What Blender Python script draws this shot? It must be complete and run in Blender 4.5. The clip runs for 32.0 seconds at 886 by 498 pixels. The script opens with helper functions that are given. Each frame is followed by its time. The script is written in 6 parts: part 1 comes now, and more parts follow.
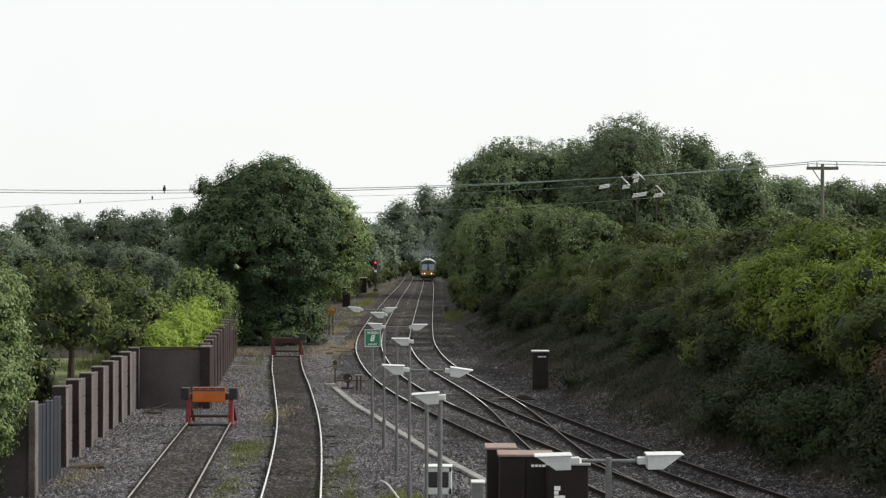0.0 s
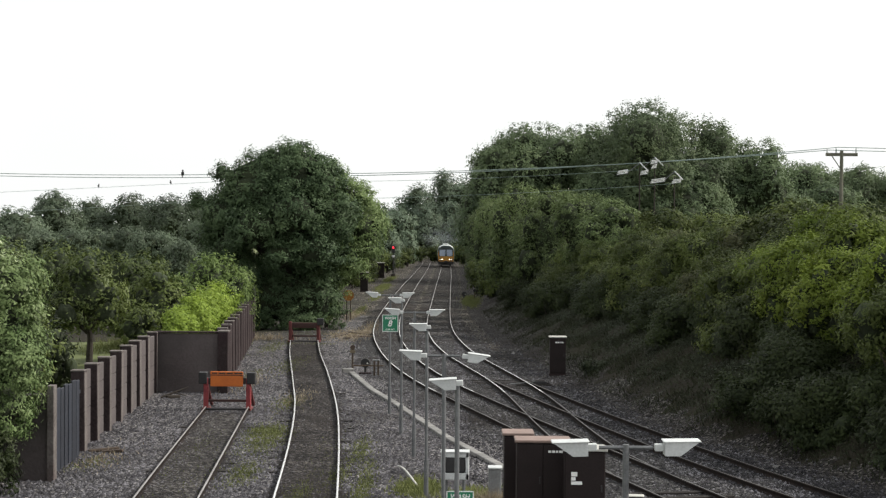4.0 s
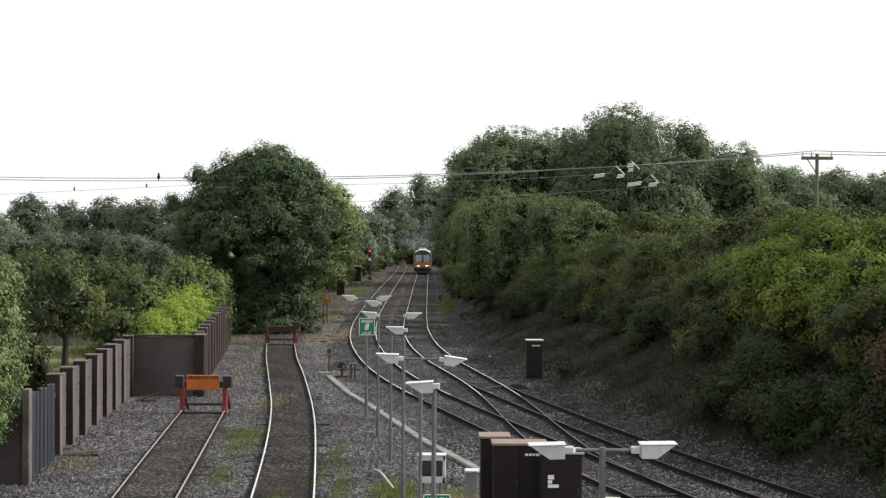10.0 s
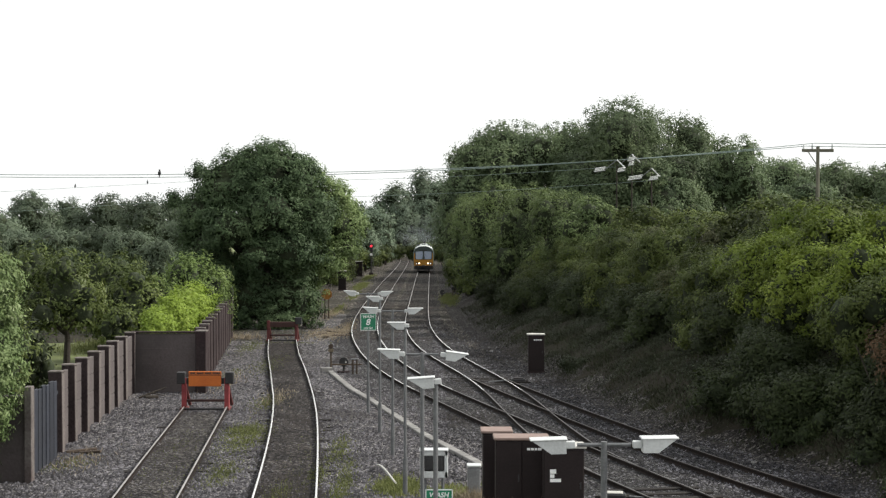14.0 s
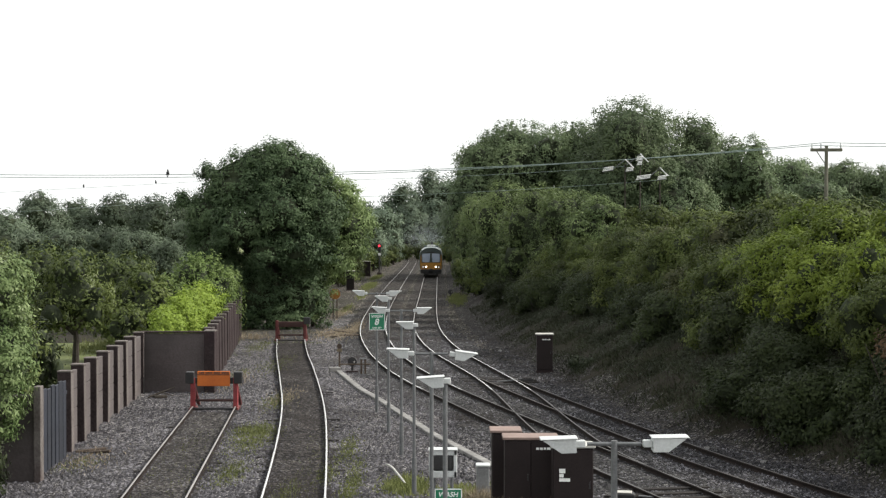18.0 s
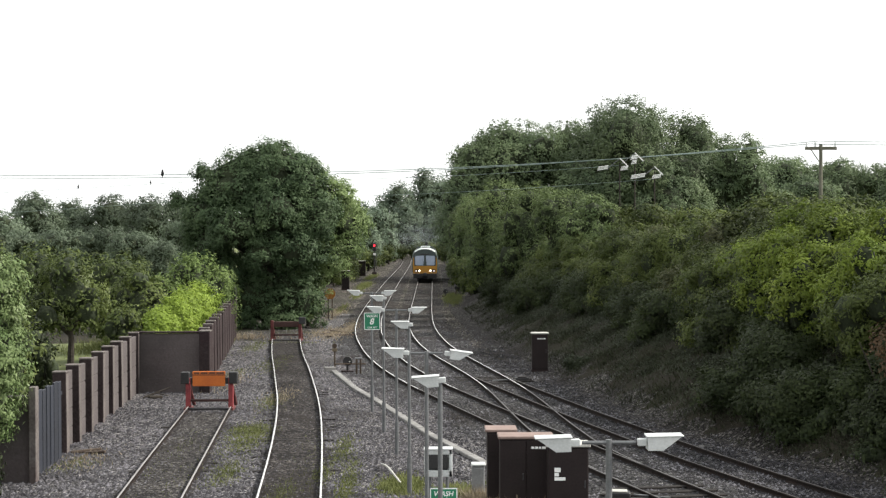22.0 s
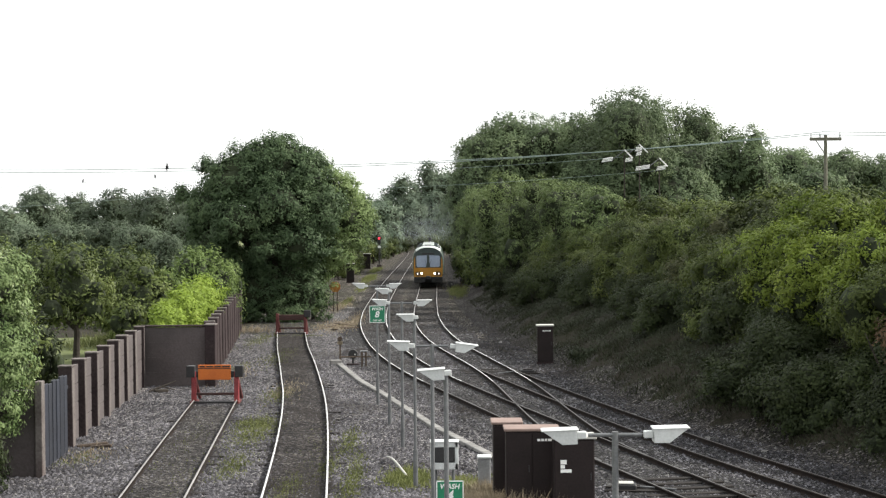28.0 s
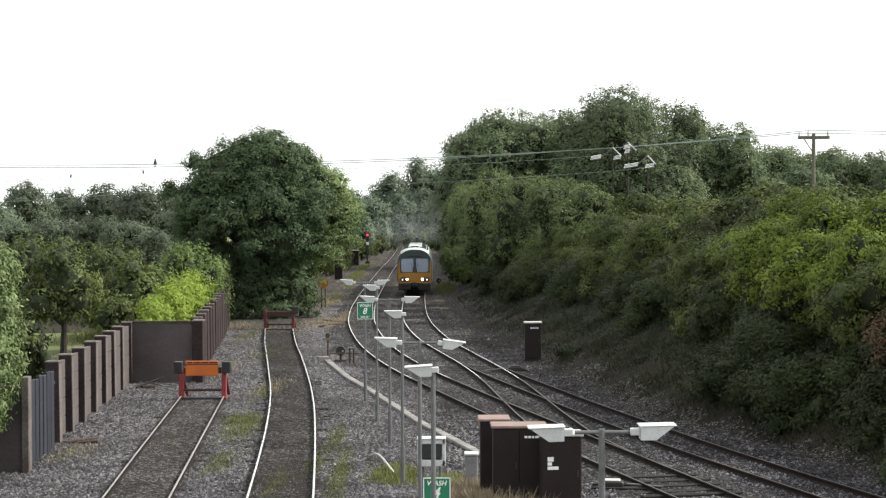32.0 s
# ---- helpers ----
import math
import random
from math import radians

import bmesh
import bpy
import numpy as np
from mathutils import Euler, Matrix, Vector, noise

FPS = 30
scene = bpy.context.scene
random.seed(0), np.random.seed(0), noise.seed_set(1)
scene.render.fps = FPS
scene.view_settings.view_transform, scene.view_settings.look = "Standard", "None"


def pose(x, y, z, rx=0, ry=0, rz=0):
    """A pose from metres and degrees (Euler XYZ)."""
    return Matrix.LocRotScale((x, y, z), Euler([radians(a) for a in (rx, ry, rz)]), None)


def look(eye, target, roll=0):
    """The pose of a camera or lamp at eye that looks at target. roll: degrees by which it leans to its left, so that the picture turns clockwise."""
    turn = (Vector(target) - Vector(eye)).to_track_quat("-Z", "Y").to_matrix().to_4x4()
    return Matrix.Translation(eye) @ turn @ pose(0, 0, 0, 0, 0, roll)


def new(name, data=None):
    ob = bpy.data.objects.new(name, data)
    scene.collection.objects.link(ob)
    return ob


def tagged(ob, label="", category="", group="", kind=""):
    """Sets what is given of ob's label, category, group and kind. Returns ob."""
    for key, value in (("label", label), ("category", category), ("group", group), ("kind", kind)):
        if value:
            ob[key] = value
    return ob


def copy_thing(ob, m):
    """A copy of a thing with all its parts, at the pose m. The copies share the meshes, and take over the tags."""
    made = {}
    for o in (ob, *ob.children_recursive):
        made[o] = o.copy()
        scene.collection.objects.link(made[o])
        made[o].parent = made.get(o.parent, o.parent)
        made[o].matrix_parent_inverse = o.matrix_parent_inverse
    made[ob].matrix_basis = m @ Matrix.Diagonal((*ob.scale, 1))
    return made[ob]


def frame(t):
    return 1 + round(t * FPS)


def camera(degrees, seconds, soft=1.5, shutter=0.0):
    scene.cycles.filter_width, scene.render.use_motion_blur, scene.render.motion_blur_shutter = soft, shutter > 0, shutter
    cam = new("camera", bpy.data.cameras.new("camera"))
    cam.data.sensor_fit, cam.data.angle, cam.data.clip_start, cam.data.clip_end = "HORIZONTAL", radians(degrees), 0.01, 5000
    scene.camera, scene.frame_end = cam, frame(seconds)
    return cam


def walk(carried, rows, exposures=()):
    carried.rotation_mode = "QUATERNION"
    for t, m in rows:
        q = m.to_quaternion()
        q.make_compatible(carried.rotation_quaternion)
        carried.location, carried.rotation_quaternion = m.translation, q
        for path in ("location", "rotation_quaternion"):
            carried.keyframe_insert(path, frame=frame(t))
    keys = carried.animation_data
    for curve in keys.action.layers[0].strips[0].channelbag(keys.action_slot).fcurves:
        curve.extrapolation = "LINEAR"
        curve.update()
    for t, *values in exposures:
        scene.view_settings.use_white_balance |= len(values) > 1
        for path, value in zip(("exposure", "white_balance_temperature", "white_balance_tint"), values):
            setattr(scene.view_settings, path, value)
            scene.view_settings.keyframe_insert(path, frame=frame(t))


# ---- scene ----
# The camera stands on a footbridge over a station throat; rail level is z = 0 and +y runs up the line.
PATH = [
    (0.0, 0.002, -0.017, 6.932, 89.6034, -0.2285, -0.1929), (0.5, -0.011, -0.024, 6.932, 89.5829, -0.5028, -0.1421),
    (1.0, -0.004, -0.029, 6.94, 89.5572, -0.3815, -0.0486), (1.5, -0.004, -0.02, 6.934, 89.5279, -0.4514, 0.0689),
    (2.0, -0.002, 0.007, 6.937, 89.4257, -0.4587, 0.1829), (2.5, -0.002, 0.004, 6.94, 89.3132, -0.3925, 0.2527),
    (3.0, -0.005, 0.009, 6.93, 89.2616, -0.4911, 0.3144), (3.5, 0.0, -0.012, 6.943, 89.2146, -0.4845, 0.3676),
    (5.5, 0.001, 0.011, 6.936, 88.7557, -0.1333, 0.4249), (6.0, -0.007, 0.029, 6.926, 88.7967, -0.155, 0.3934),
    (6.5, -0.015, 0.036, 6.928, 88.8567, -0.5548, 0.3149), (7.0, -0.007, -0.003, 6.943, 88.987, -0.4916, 0.1668),
    (7.5, -0.006, 0.01, 6.947, 89.1579, -0.2819, 0.0036), (8.0, 0.006, -0.002, 6.945, 89.2803, -0.1465, -0.1908),
    (8.5, -0.014, -0.014, 6.934, 89.3467, -0.1883, -0.2798), (9.0, 0.004, -0.016, 6.943, 89.2547, -0.2076, -0.2468),
    (9.5, -0.004, -0.019, 6.933, 89.2365, -0.3143, -0.2505), (10.0, -0.001, -0.006, 6.936, 89.2211, -0.4058, -0.3811),
    (10.5, 0.0, -0.017, 6.942, 89.2246, -0.2893, -0.4799), (11.0, -0.005, -0.0, 6.941, 89.1172, -0.2269, -0.4247),
    (11.5, 0.004, -0.012, 6.939, 89.089, 0.0105, -0.3849), (12.0, 0.003, -0.015, 6.95, 88.9037, -0.0233, -0.3348),
    (12.5, -0.005, 0.013, 6.939, 88.8575, 0.022, -0.3614), (13.0, 0.011, -0.009, 6.946, 88.8915, 0.0555, -0.3557),
    (13.5, 0.002, -0.023, 6.952, 88.9204, 0.1892, -0.3567), (14.0, 0.013, -0.005, 6.949, 89.0354, -0.0513, -0.3383),
    (14.5, 0.006, -0.027, 6.95, 89.0751, -0.0261, -0.4126), (16.5, 0.002, -0.004, 6.938, 89.256, -0.0903, -0.4486),
    (17.0, -0.003, -0.001, 6.936, 89.23, -0.1442, -0.2541), (17.5, -0.001, -0.004, 6.933, 89.1281, 0.0078, -0.1487),
    (18.0, -0.012, 0.002, 6.938, 89.0341, -0.0042, -0.0738), (18.5, -0.005, 0.006, 6.939, 88.9398, 0.0285, -0.0658),
    (19.0, -0.003, 0.006, 6.938, 88.8823, 0.4304, -0.03), (19.5, 0.002, -0.005, 6.936, 88.9448, 0.0102, -0.0226),
    (20.0, -0.006, 0.002, 6.951, 88.8741, -0.1098, -0.0494), (20.5, -0.01, 0.006, 6.941, 88.9733, -0.216, -0.0665),
    (21.0, 0.007, 0.021, 6.93, 89.0719, 0.0134, -0.1049), (21.5, -0.015, -0.002, 6.943, 89.015, 0.2361, -0.1699),
    (22.0, -0.001, -0.014, 6.938, 89.0152, 0.1615, -0.2403), (22.5, 0.006, -0.006, 6.937, 89.008, 0.2504, -0.2842),
    (23.0, 0.004, -0.005, 6.944, 89.0183, 0.2465, -0.3161), (23.5, 0.0, -0.006, 6.939, 88.9204, 0.083, -0.3419),
    (24.0, -0.01, -0.009, 6.943, 88.7319, -0.0082, -0.3555), (24.5, -0.0, 0.004, 6.932, 88.5705, 0.188, -0.2694),
    (25.0, -0.011, 0.022, 6.941, 88.4903, 0.1575, -0.296), (25.5, 0.004, 0.021, 6.932, 88.6088, 0.1144, -0.3298),
    (27.5, -0.001, -0.002, 6.942, 88.734, 0.4217, -0.1077), (28.0, -0.009, -0.006, 6.945, 88.7592, 0.4167, -0.085),
    (28.5, 0.003, -0.003, 6.934, 88.7216, 0.5222, -0.0971), (29.0, -0.005, -0.008, 6.941, 88.5962, 0.5166, -0.0823),
    (29.5, 0.015, 0.029, 6.937, 88.5316, 0.4094, -0.1496), (30.0, 0.001, 0.034, 6.936, 88.5994, 0.0868, -0.2184),
    (30.5, -0.004, 0.003, 6.945, 88.699, 0.3932, -0.3453), (31.0, 0.005, 0.018, 6.939, 88.8129, 0.1035, -0.3325),
    (31.5, 0.009, 0.015, 6.937, 88.7649, 0.3093, -0.4319), (32.0, 0.001, -0.001, 6.944, 88.6515, 0.1875, -0.4741),
]

cam = camera(29.28, 32.0, soft=1.3)
walk(cam, [(row[0], pose(*row[1:])) for row in PATH], [(0, -0.08), (3, -0.06), (6, 0.17), (8, 0.08), (10, 0.03), (11, 0.02), (12, 0.07), (14, 0.12), (17, 0.18), (19, 0.26), (22, 0.41), (24, 0.44), (25, 0.62), (28, 0.5), (30, 0.55), (32, 0.42)])

# ---- light: bright overcast with a veiled sun high on the right ----
SUN = Vector((0.78, 0.04, 0.60)).normalized()
world = bpy.data.worlds.new("sky")
scene.world = world
world.use_nodes = True
wn, wl = world.node_tree.nodes, world.node_tree.links
wn.clear()
sky = wn.new("ShaderNodeTexSky")
sky.sky_type, sky.sun_disc = "NISHITA", False
sky.sun_elevation, sky.sun_rotation = math.asin(SUN.z), math.atan2(SUN.x, SUN.y)
sky.dust_density = 3.0
cloud_tex = wn.new("ShaderNodeTexNoise")
cloud_tex.inputs["Scale"].default_value, cloud_tex.inputs["Detail"].default_value = 2.2, 5.0
cloud = wn.new("ShaderNodeValToRGB")
cloud.color_ramp.elements[0].position, cloud.color_ramp.elements[1].position = 0.3, 0.75
cloud.color_ramp.elements[0].color, cloud.color_ramp.elements[1].color = (9.7, 9.9, 9.8, 1), (11.0, 11.0, 10.8, 1)
mixer = wn.new("ShaderNodeMix")
mixer.data_type = "RGBA"
mixer.inputs["Factor"].default_value = 0.9
back, out = wn.new("ShaderNodeBackground"), wn.new("ShaderNodeOutputWorld")
back.inputs["Strength"].default_value = 0.109
wl.new(cloud_tex.outputs["Fac"], cloud.inputs["Fac"])
wl.new(sky.outputs["Color"], mixer.inputs["A"])
wl.new(cloud.outputs["Color"], mixer.inputs["B"])
wl.new(mixer.outputs["Result"], back.inputs["Color"])
wl.new(back.outputs["Background"], out.inputs["Surface"])
sun = new("sun", bpy.data.lights.new("sun", "SUN"))
sun.data.energy, sun.data.angle, sun.data.color = 5.0, radians(8), (1.0, 0.95, 0.87)
sun.matrix_world = look((40, 60, 80), Vector((40, 60, 80)) - SUN)


# ---- materials ----
def material(name, dark, light, scale=4.0, rough=0.8, metal=0.0, fine=40.0, bump=0.3, spread=0.0, glow=0.0, gloss=0.5, stain=None, vor=0.0):
    """Two scales of noise between two colours, fine relief, a tint that varies from piece to piece, and stains."""
    m = bpy.data.materials.new(name)
    m.use_nodes = True
    n, l = m.node_tree.nodes, m.node_tree.links
    b = n["Principled BSDF"]
    geo = n.new("ShaderNodeTexCoord")
    big, small = n.new("ShaderNodeTexNoise"), n.new("ShaderNodeTexNoise")
    big.inputs["Scale"].default_value, big.inputs["Detail"].default_value = scale, 6.0
    small.inputs["Scale"].default_value, small.inputs["Detail"].default_value = fine, 4.0
    l.new(geo.outputs["Object"], big.inputs["Vector"])
    l.new(geo.outputs["Object"], small.inputs["Vector"])
    add = n.new("ShaderNodeMath")
    add.operation = "MULTIPLY_ADD"
    add.inputs[1].default_value = 0.5
    half = n.new("ShaderNodeMath")
    half.operation = "MULTIPLY"
    half.inputs[1].default_value = 0.5
    l.new(small.outputs["Fac"], half.inputs[0])
    l.new(big.outputs["Fac"], add.inputs[0])
    l.new(half.outputs[0], add.inputs[2])
    ramp = n.new("ShaderNodeValToRGB")
    ramp.color_ramp.elements[0].position, ramp.color_ramp.elements[1].position = 0.36, 0.64
    ramp.color_ramp.elements[0].color, ramp.color_ramp.elements[1].color = (*dark, 1), (*light, 1)
    l.new(add.outputs[0], ramp.inputs["Fac"])
    colour = ramp.outputs["Color"]
    height = small.outputs["Fac"]
    if vor:
        cell = n.new("ShaderNodeTexVoronoi")
        cell.inputs["Scale"].default_value = vor
        l.new(geo.outputs["Object"], cell.inputs["Vector"])
        bw = n.new("ShaderNodeRGBToBW")
        l.new(cell.outputs["Color"], bw.inputs[0])
        rng = n.new("ShaderNodeMapRange")
        rng.inputs["From Min"].default_value, rng.inputs["From Max"].default_value = 0.15, 0.85
        rng.inputs["To Min"].default_value, rng.inputs["To Max"].default_value = 0.25, 1.75
        l.new(bw.outputs[0], rng.inputs["Value"])
        pale = n.new("ShaderNodeMapRange")
        pale.inputs["From Min"].default_value, pale.inputs["From Max"].default_value = 0.68, 0.78
        pale.inputs["To Max"].default_value = 2.6
        l.new(bw.outputs[0], pale.inputs["Value"])
        both = n.new("ShaderNodeMath")
        both.operation = "ADD"
        l.new(rng.outputs["Result"], both.inputs[0])
        l.new(pale.outputs["Result"], both.inputs[1])
        mul = n.new("ShaderNodeVectorMath")
        mul.operation = "SCALE"
        l.new(colour, mul.inputs[0])
        l.new(both.outputs[0], mul.inputs["Scale"])
        colour, height = mul.outputs["Vector"], cell.outputs["Distance"]
    if stain:
        spot = n.new("ShaderNodeTexNoise")
        spot.inputs["Scale"].default_value, spot.inputs["Detail"].default_value = scale * 0.31, 7.0
        l.new(geo.outputs["Object"], spot.inputs["Vector"])
        cut = n.new("ShaderNodeMapRange")
        cut.inputs["From Min"].default_value, cut.inputs["From Max"].default_value = 0.52, 0.66
        cut.inputs["To Max"].default_value = 0.75
        l.new(spot.outputs["Fac"], cut.inputs["Value"])
        mx = n.new("ShaderNodeMix")
        mx.data_type = "RGBA"
        mx.inputs["B"].default_value = (*stain, 1)
        l.new(cut.outputs["Result"], mx.inputs["Factor"])
        l.new(colour, mx.inputs["A"])
        colour = mx.outputs["Result"]
    if spread:
        info = n.new("ShaderNodeObjectInfo")
        rng2 = n.new("ShaderNodeMapRange")
        rng2.inputs["To Min"].default_value, rng2.inputs["To Max"].default_value = 1 - spread, 1 + spread
        l.new(info.outputs["Random"], rng2.inputs["Value"])
        mul2 = n.new("ShaderNodeVectorMath")
        mul2.operation = "SCALE"
        l.new(colour, mul2.inputs[0])
        l.new(rng2.outputs["Result"], mul2.inputs["Scale"])
        colour = mul2.outputs["Vector"]
    l.new(colour, b.inputs["Base Color"])
    b.inputs["Roughness"].default_value, b.inputs["Metallic"].default_value = rough, metal
    b.inputs["Specular IOR Level"].default_value = gloss
    if bump:
        bm_ = n.new("ShaderNodeBump")
        bm_.inputs["Strength"].default_value, bm_.inputs["Distance"].default_value = bump, 0.03
        l.new(height, bm_.inputs["Height"])
        l.new(bm_.outputs["Normal"], b.inputs["Normal"])
    if glow:
        b.inputs["Emission Color"].default_value = (*light, 1)
        b.inputs["Emission Strength"].default_value = glow
    return m


def leaf_material(name, dark, light, tip, scale=0.5, thin=0.35, spread=0.22, rough=0.5, each=0.16):
    """Leaves: each one its own shade, with broad drifts over the crown and light through the blade."""
    dark, light, tip = [(c[0], c[1], c[2] * 1.12) for c in (dark, light, tip)]
    m = bpy.data.materials.new(name)
    m.use_nodes = True
    n, l = m.node_tree.nodes, m.node_tree.links
    n.clear()
    geo, coord = n.new("ShaderNodeNewGeometry"), n.new("ShaderNodeTexCoord")
    drift = n.new("ShaderNodeTexNoise")
    drift.inputs["Scale"].default_value, drift.inputs["Detail"].default_value = scale, 4.0
    l.new(coord.outputs["Object"], drift.inputs["Vector"])
    mixv = n.new("ShaderNodeMath")
    mixv.operation = "MULTIPLY_ADD"
    mixv.inputs[1].default_value = each
    l.new(geo.outputs["Random Per Island"], mixv.inputs[0])
    low = n.new("ShaderNodeMath")
    low.operation = "MULTIPLY"
    low.inputs[1].default_value = 1.04 - each
    l.new(drift.outputs["Fac"], low.inputs[0])
    l.new(low.outputs[0], mixv.inputs[2])
    ramp = n.new("ShaderNodeValToRGB")
    e = ramp.color_ramp.elements
    e[0].position, e[1].position = 0.3, 0.62
    e[0].color, e[1].color = (*dark, 1), (*light, 1)
    e2 = ramp.color_ramp.elements.new(0.82)
    e2.color = (*tip, 1)
    l.new(mixv.outputs[0], ramp.inputs["Fac"])
    b, tr, mx, o = n.new("ShaderNodeBsdfPrincipled"), n.new("ShaderNodeBsdfTranslucent"), n.new("ShaderNodeMixShader"), n.new("ShaderNodeOutputMaterial")
    b.inputs["Roughness"].default_value = rough
    b.inputs["Specular IOR Level"].default_value = 0.12
    info, vary, tint = n.new("ShaderNodeObjectInfo"), n.new("ShaderNodeMapRange"), n.new("ShaderNodeVectorMath")
    vary.inputs["To Min"].default_value, vary.inputs["To Max"].default_value = 1 - spread, 1 + spread
    tint.operation = "SCALE"
    l.new(info.outputs["Random"], vary.inputs["Value"])
    l.new(ramp.outputs["Color"], tint.inputs[0])
    l.new(vary.outputs["Result"], tint.inputs["Scale"])
    l.new(tint.outputs["Vector"], b.inputs["Base Color"])
    l.new(tint.outputs["Vector"], tr.inputs["Color"])
    mx.inputs["Fac"].default_value = thin * 0.6
    l.new(b.outputs[0], mx.inputs[1])
    l.new(tr.outputs[0], mx.inputs[2])
    l.new(mx.outputs[0], o.inputs["Surface"])
    return m


GRAVEL = material("yard_gravel", (0.0440, 0.0420, 0.0420), (0.091, 0.087, 0.087), 0.35, 0.92, fine=6.0, bump=0.8, gloss=0.08, vor=15.0, stain=(0.048, 0.044, 0.040))
BALLAST = material("track_ballast", (0.0138, 0.0136, 0.0135), (0.0375, 0.037, 0.0367), 0.5, 0.92, fine=5.0, bump=0.8, gloss=0.06, vor=14.0, stain=(0.016, 0.0125, 0.010))
# Oily siding bed; also painted shade on the gravel along the bank foot.
OILY_SHADE = material("oily_and_shaded_gravel", (0.0145, 0.0135, 0.0125), (0.040, 0.037, 0.035), 0.5, 0.9, fine=5.0, bump=0.8, gloss=0.08, vor=14.0, stain=(0.021, 0.018, 0.016))
OLD_BALLAST = material("weathered_ballast", (0.0155, 0.0145, 0.0135), (0.039, 0.0365, 0.034), 0.5, 0.92, fine=5.0, bump=0.8, gloss=0.06, vor=10.0, stain=(0.024, 0.019, 0.016))
SOOTY = material("sooty_bed", (0.0105, 0.0095, 0.0088), (0.029, 0.026, 0.0245), 0.5, 0.9, fine=5.0, bump=0.8, gloss=0.08, vor=14.0, stain=(0.016, 0.0135, 0.012))
YARD_STONE = leaf_material("yard_stone", (0.025, 0.024, 0.024), (0.071, 0.069, 0.068), (0.175, 0.170, 0.165), 0.5, 0.0, 0.0, 0.95, 0.5)
STONE = leaf_material("ballast_stone", (0.011, 0.0108, 0.0108), (0.047, 0.046, 0.046), (0.190, 0.186, 0.181), 0.5, 0.0, 0.0, 0.95, 0.5)
EARTH = material("bank_soil", (0.016, 0.015, 0.011), (0.035, 0.031, 0.024), 0.6, 0.95, fine=6.0, bump=0.8, gloss=0.05, stain=(0.021, 0.023, 0.012))
DIRT = material("dirty_gravel", (0.024, 0.022, 0.019), (0.057, 0.052, 0.046), 0.4, 0.95, fine=6.0, bump=0.8, gloss=0.06, vor=9.0, stain=(0.034, 0.034, 0.022))
MEADOW = material("far_meadow", (0.06, 0.075, 0.02), (0.11, 0.135, 0.035), 0.02, 0.95, fine=1.0, bump=0.2)
RAIL_SIDE = material("rail_rust", (0.008, 0.0065, 0.006), (0.022, 0.015, 0.012), 3.0, 0.85, fine=30.0, gloss=0.15)
# Near-white base puts the reflected sky into the polished head's colour.
RAIL_TOP = material("polished_sky_bright_rail_head", (0.80, 0.80, 0.80), (0.92, 0.92, 0.91), 1.0, 0.27, 0.6, fine=25.0, bump=0.05)
# Dark copy for near heads that reflect no sky towards the camera.
RAIL_NO_GLINT = material("rail_head_without_glint", (0.05, 0.046, 0.043), (0.11, 0.104, 0.10), 1.0, 0.5, 0.7, fine=25.0, bump=0.05)
# Light rust on the siding; also the dimmer glint of far main rails.
RAIL_RUSTY_DIM = material("light_rust_and_dim_rail_head", (0.32, 0.29, 0.28), (0.54, 0.51, 0.49), 1.0, 0.42, 0.9, fine=25.0, bump=0.05)
RAIL_DULL = material("dull_rail_head", (0.03, 0.025, 0.022), (0.075, 0.066, 0.06), 1.0, 0.6, 0.3, fine=25.0, bump=0.05)
SLEEPER = material("weathered_sleeper", (0.012, 0.0105, 0.010), (0.030, 0.027, 0.025), 3.0, 0.85, fine=30.0, gloss=0.15, spread=0.3)
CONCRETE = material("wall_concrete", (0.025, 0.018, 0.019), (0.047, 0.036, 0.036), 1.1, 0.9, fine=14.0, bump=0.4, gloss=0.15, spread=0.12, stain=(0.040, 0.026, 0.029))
# Pale end post, and pier concrete lightened for sun on sides and caps.
PIER_FACE = material("pale_sunlit_concrete", (0.088, 0.076, 0.072), (0.16, 0.145, 0.137), 1.6, 0.9, fine=14.0, bump=0.4, gloss=0.15, spread=0.15, stain=(0.055, 0.034, 0.034))
RENDERED = material("dark_wall_panel", (0.060, 0.049, 0.049), (0.092, 0.078, 0.077), 0.9, 0.9, fine=12.0, bump=0.3, stain=(0.04, 0.035, 0.034))
TROUGH = material("trough_concrete", (0.13, 0.127, 0.122), (0.225, 0.22, 0.21), 2.0, 0.85, fine=20.0, spread=0.16)
GALV = material("galvanised_steel", (0.09, 0.096, 0.10), (0.155, 0.16, 0.166), 3.0, 0.55, 0.3, fine=30.0, bump=0.05)
LAMP_WHITE = material("white_lamp_housing", (0.42, 0.44, 0.44), (0.56, 0.58, 0.58), 3.0, 0.4, fine=30.0, bump=0.03)
LAMP_GLASS = material("grey_lamp_glass", (0.30, 0.32, 0.32), (0.40, 0.42, 0.42), 3.0, 0.25, fine=30.0, bump=0.0)
BROWN = material("dark_brown_paint", (0.0125, 0.0086, 0.0088), (0.0195, 0.0138, 0.0138), 2.0, 0.6, fine=20.0, bump=0.08, gloss=0.2, spread=0.1)
BROWN_TOP = material("faded_pink_brown_lid", (0.17, 0.12, 0.102), (0.235, 0.168, 0.145), 2.5, 0.7, fine=22.0, bump=0.1)
CREAM = material("pale_lid", (0.36, 0.355, 0.33), (0.48, 0.475, 0.44), 2.0, 0.6, fine=20.0, bump=0.05)
GREYBOX = material("grey_box_paint", (0.16, 0.165, 0.17), (0.24, 0.245, 0.25), 2.0, 0.55, fine=20.0, bump=0.05)
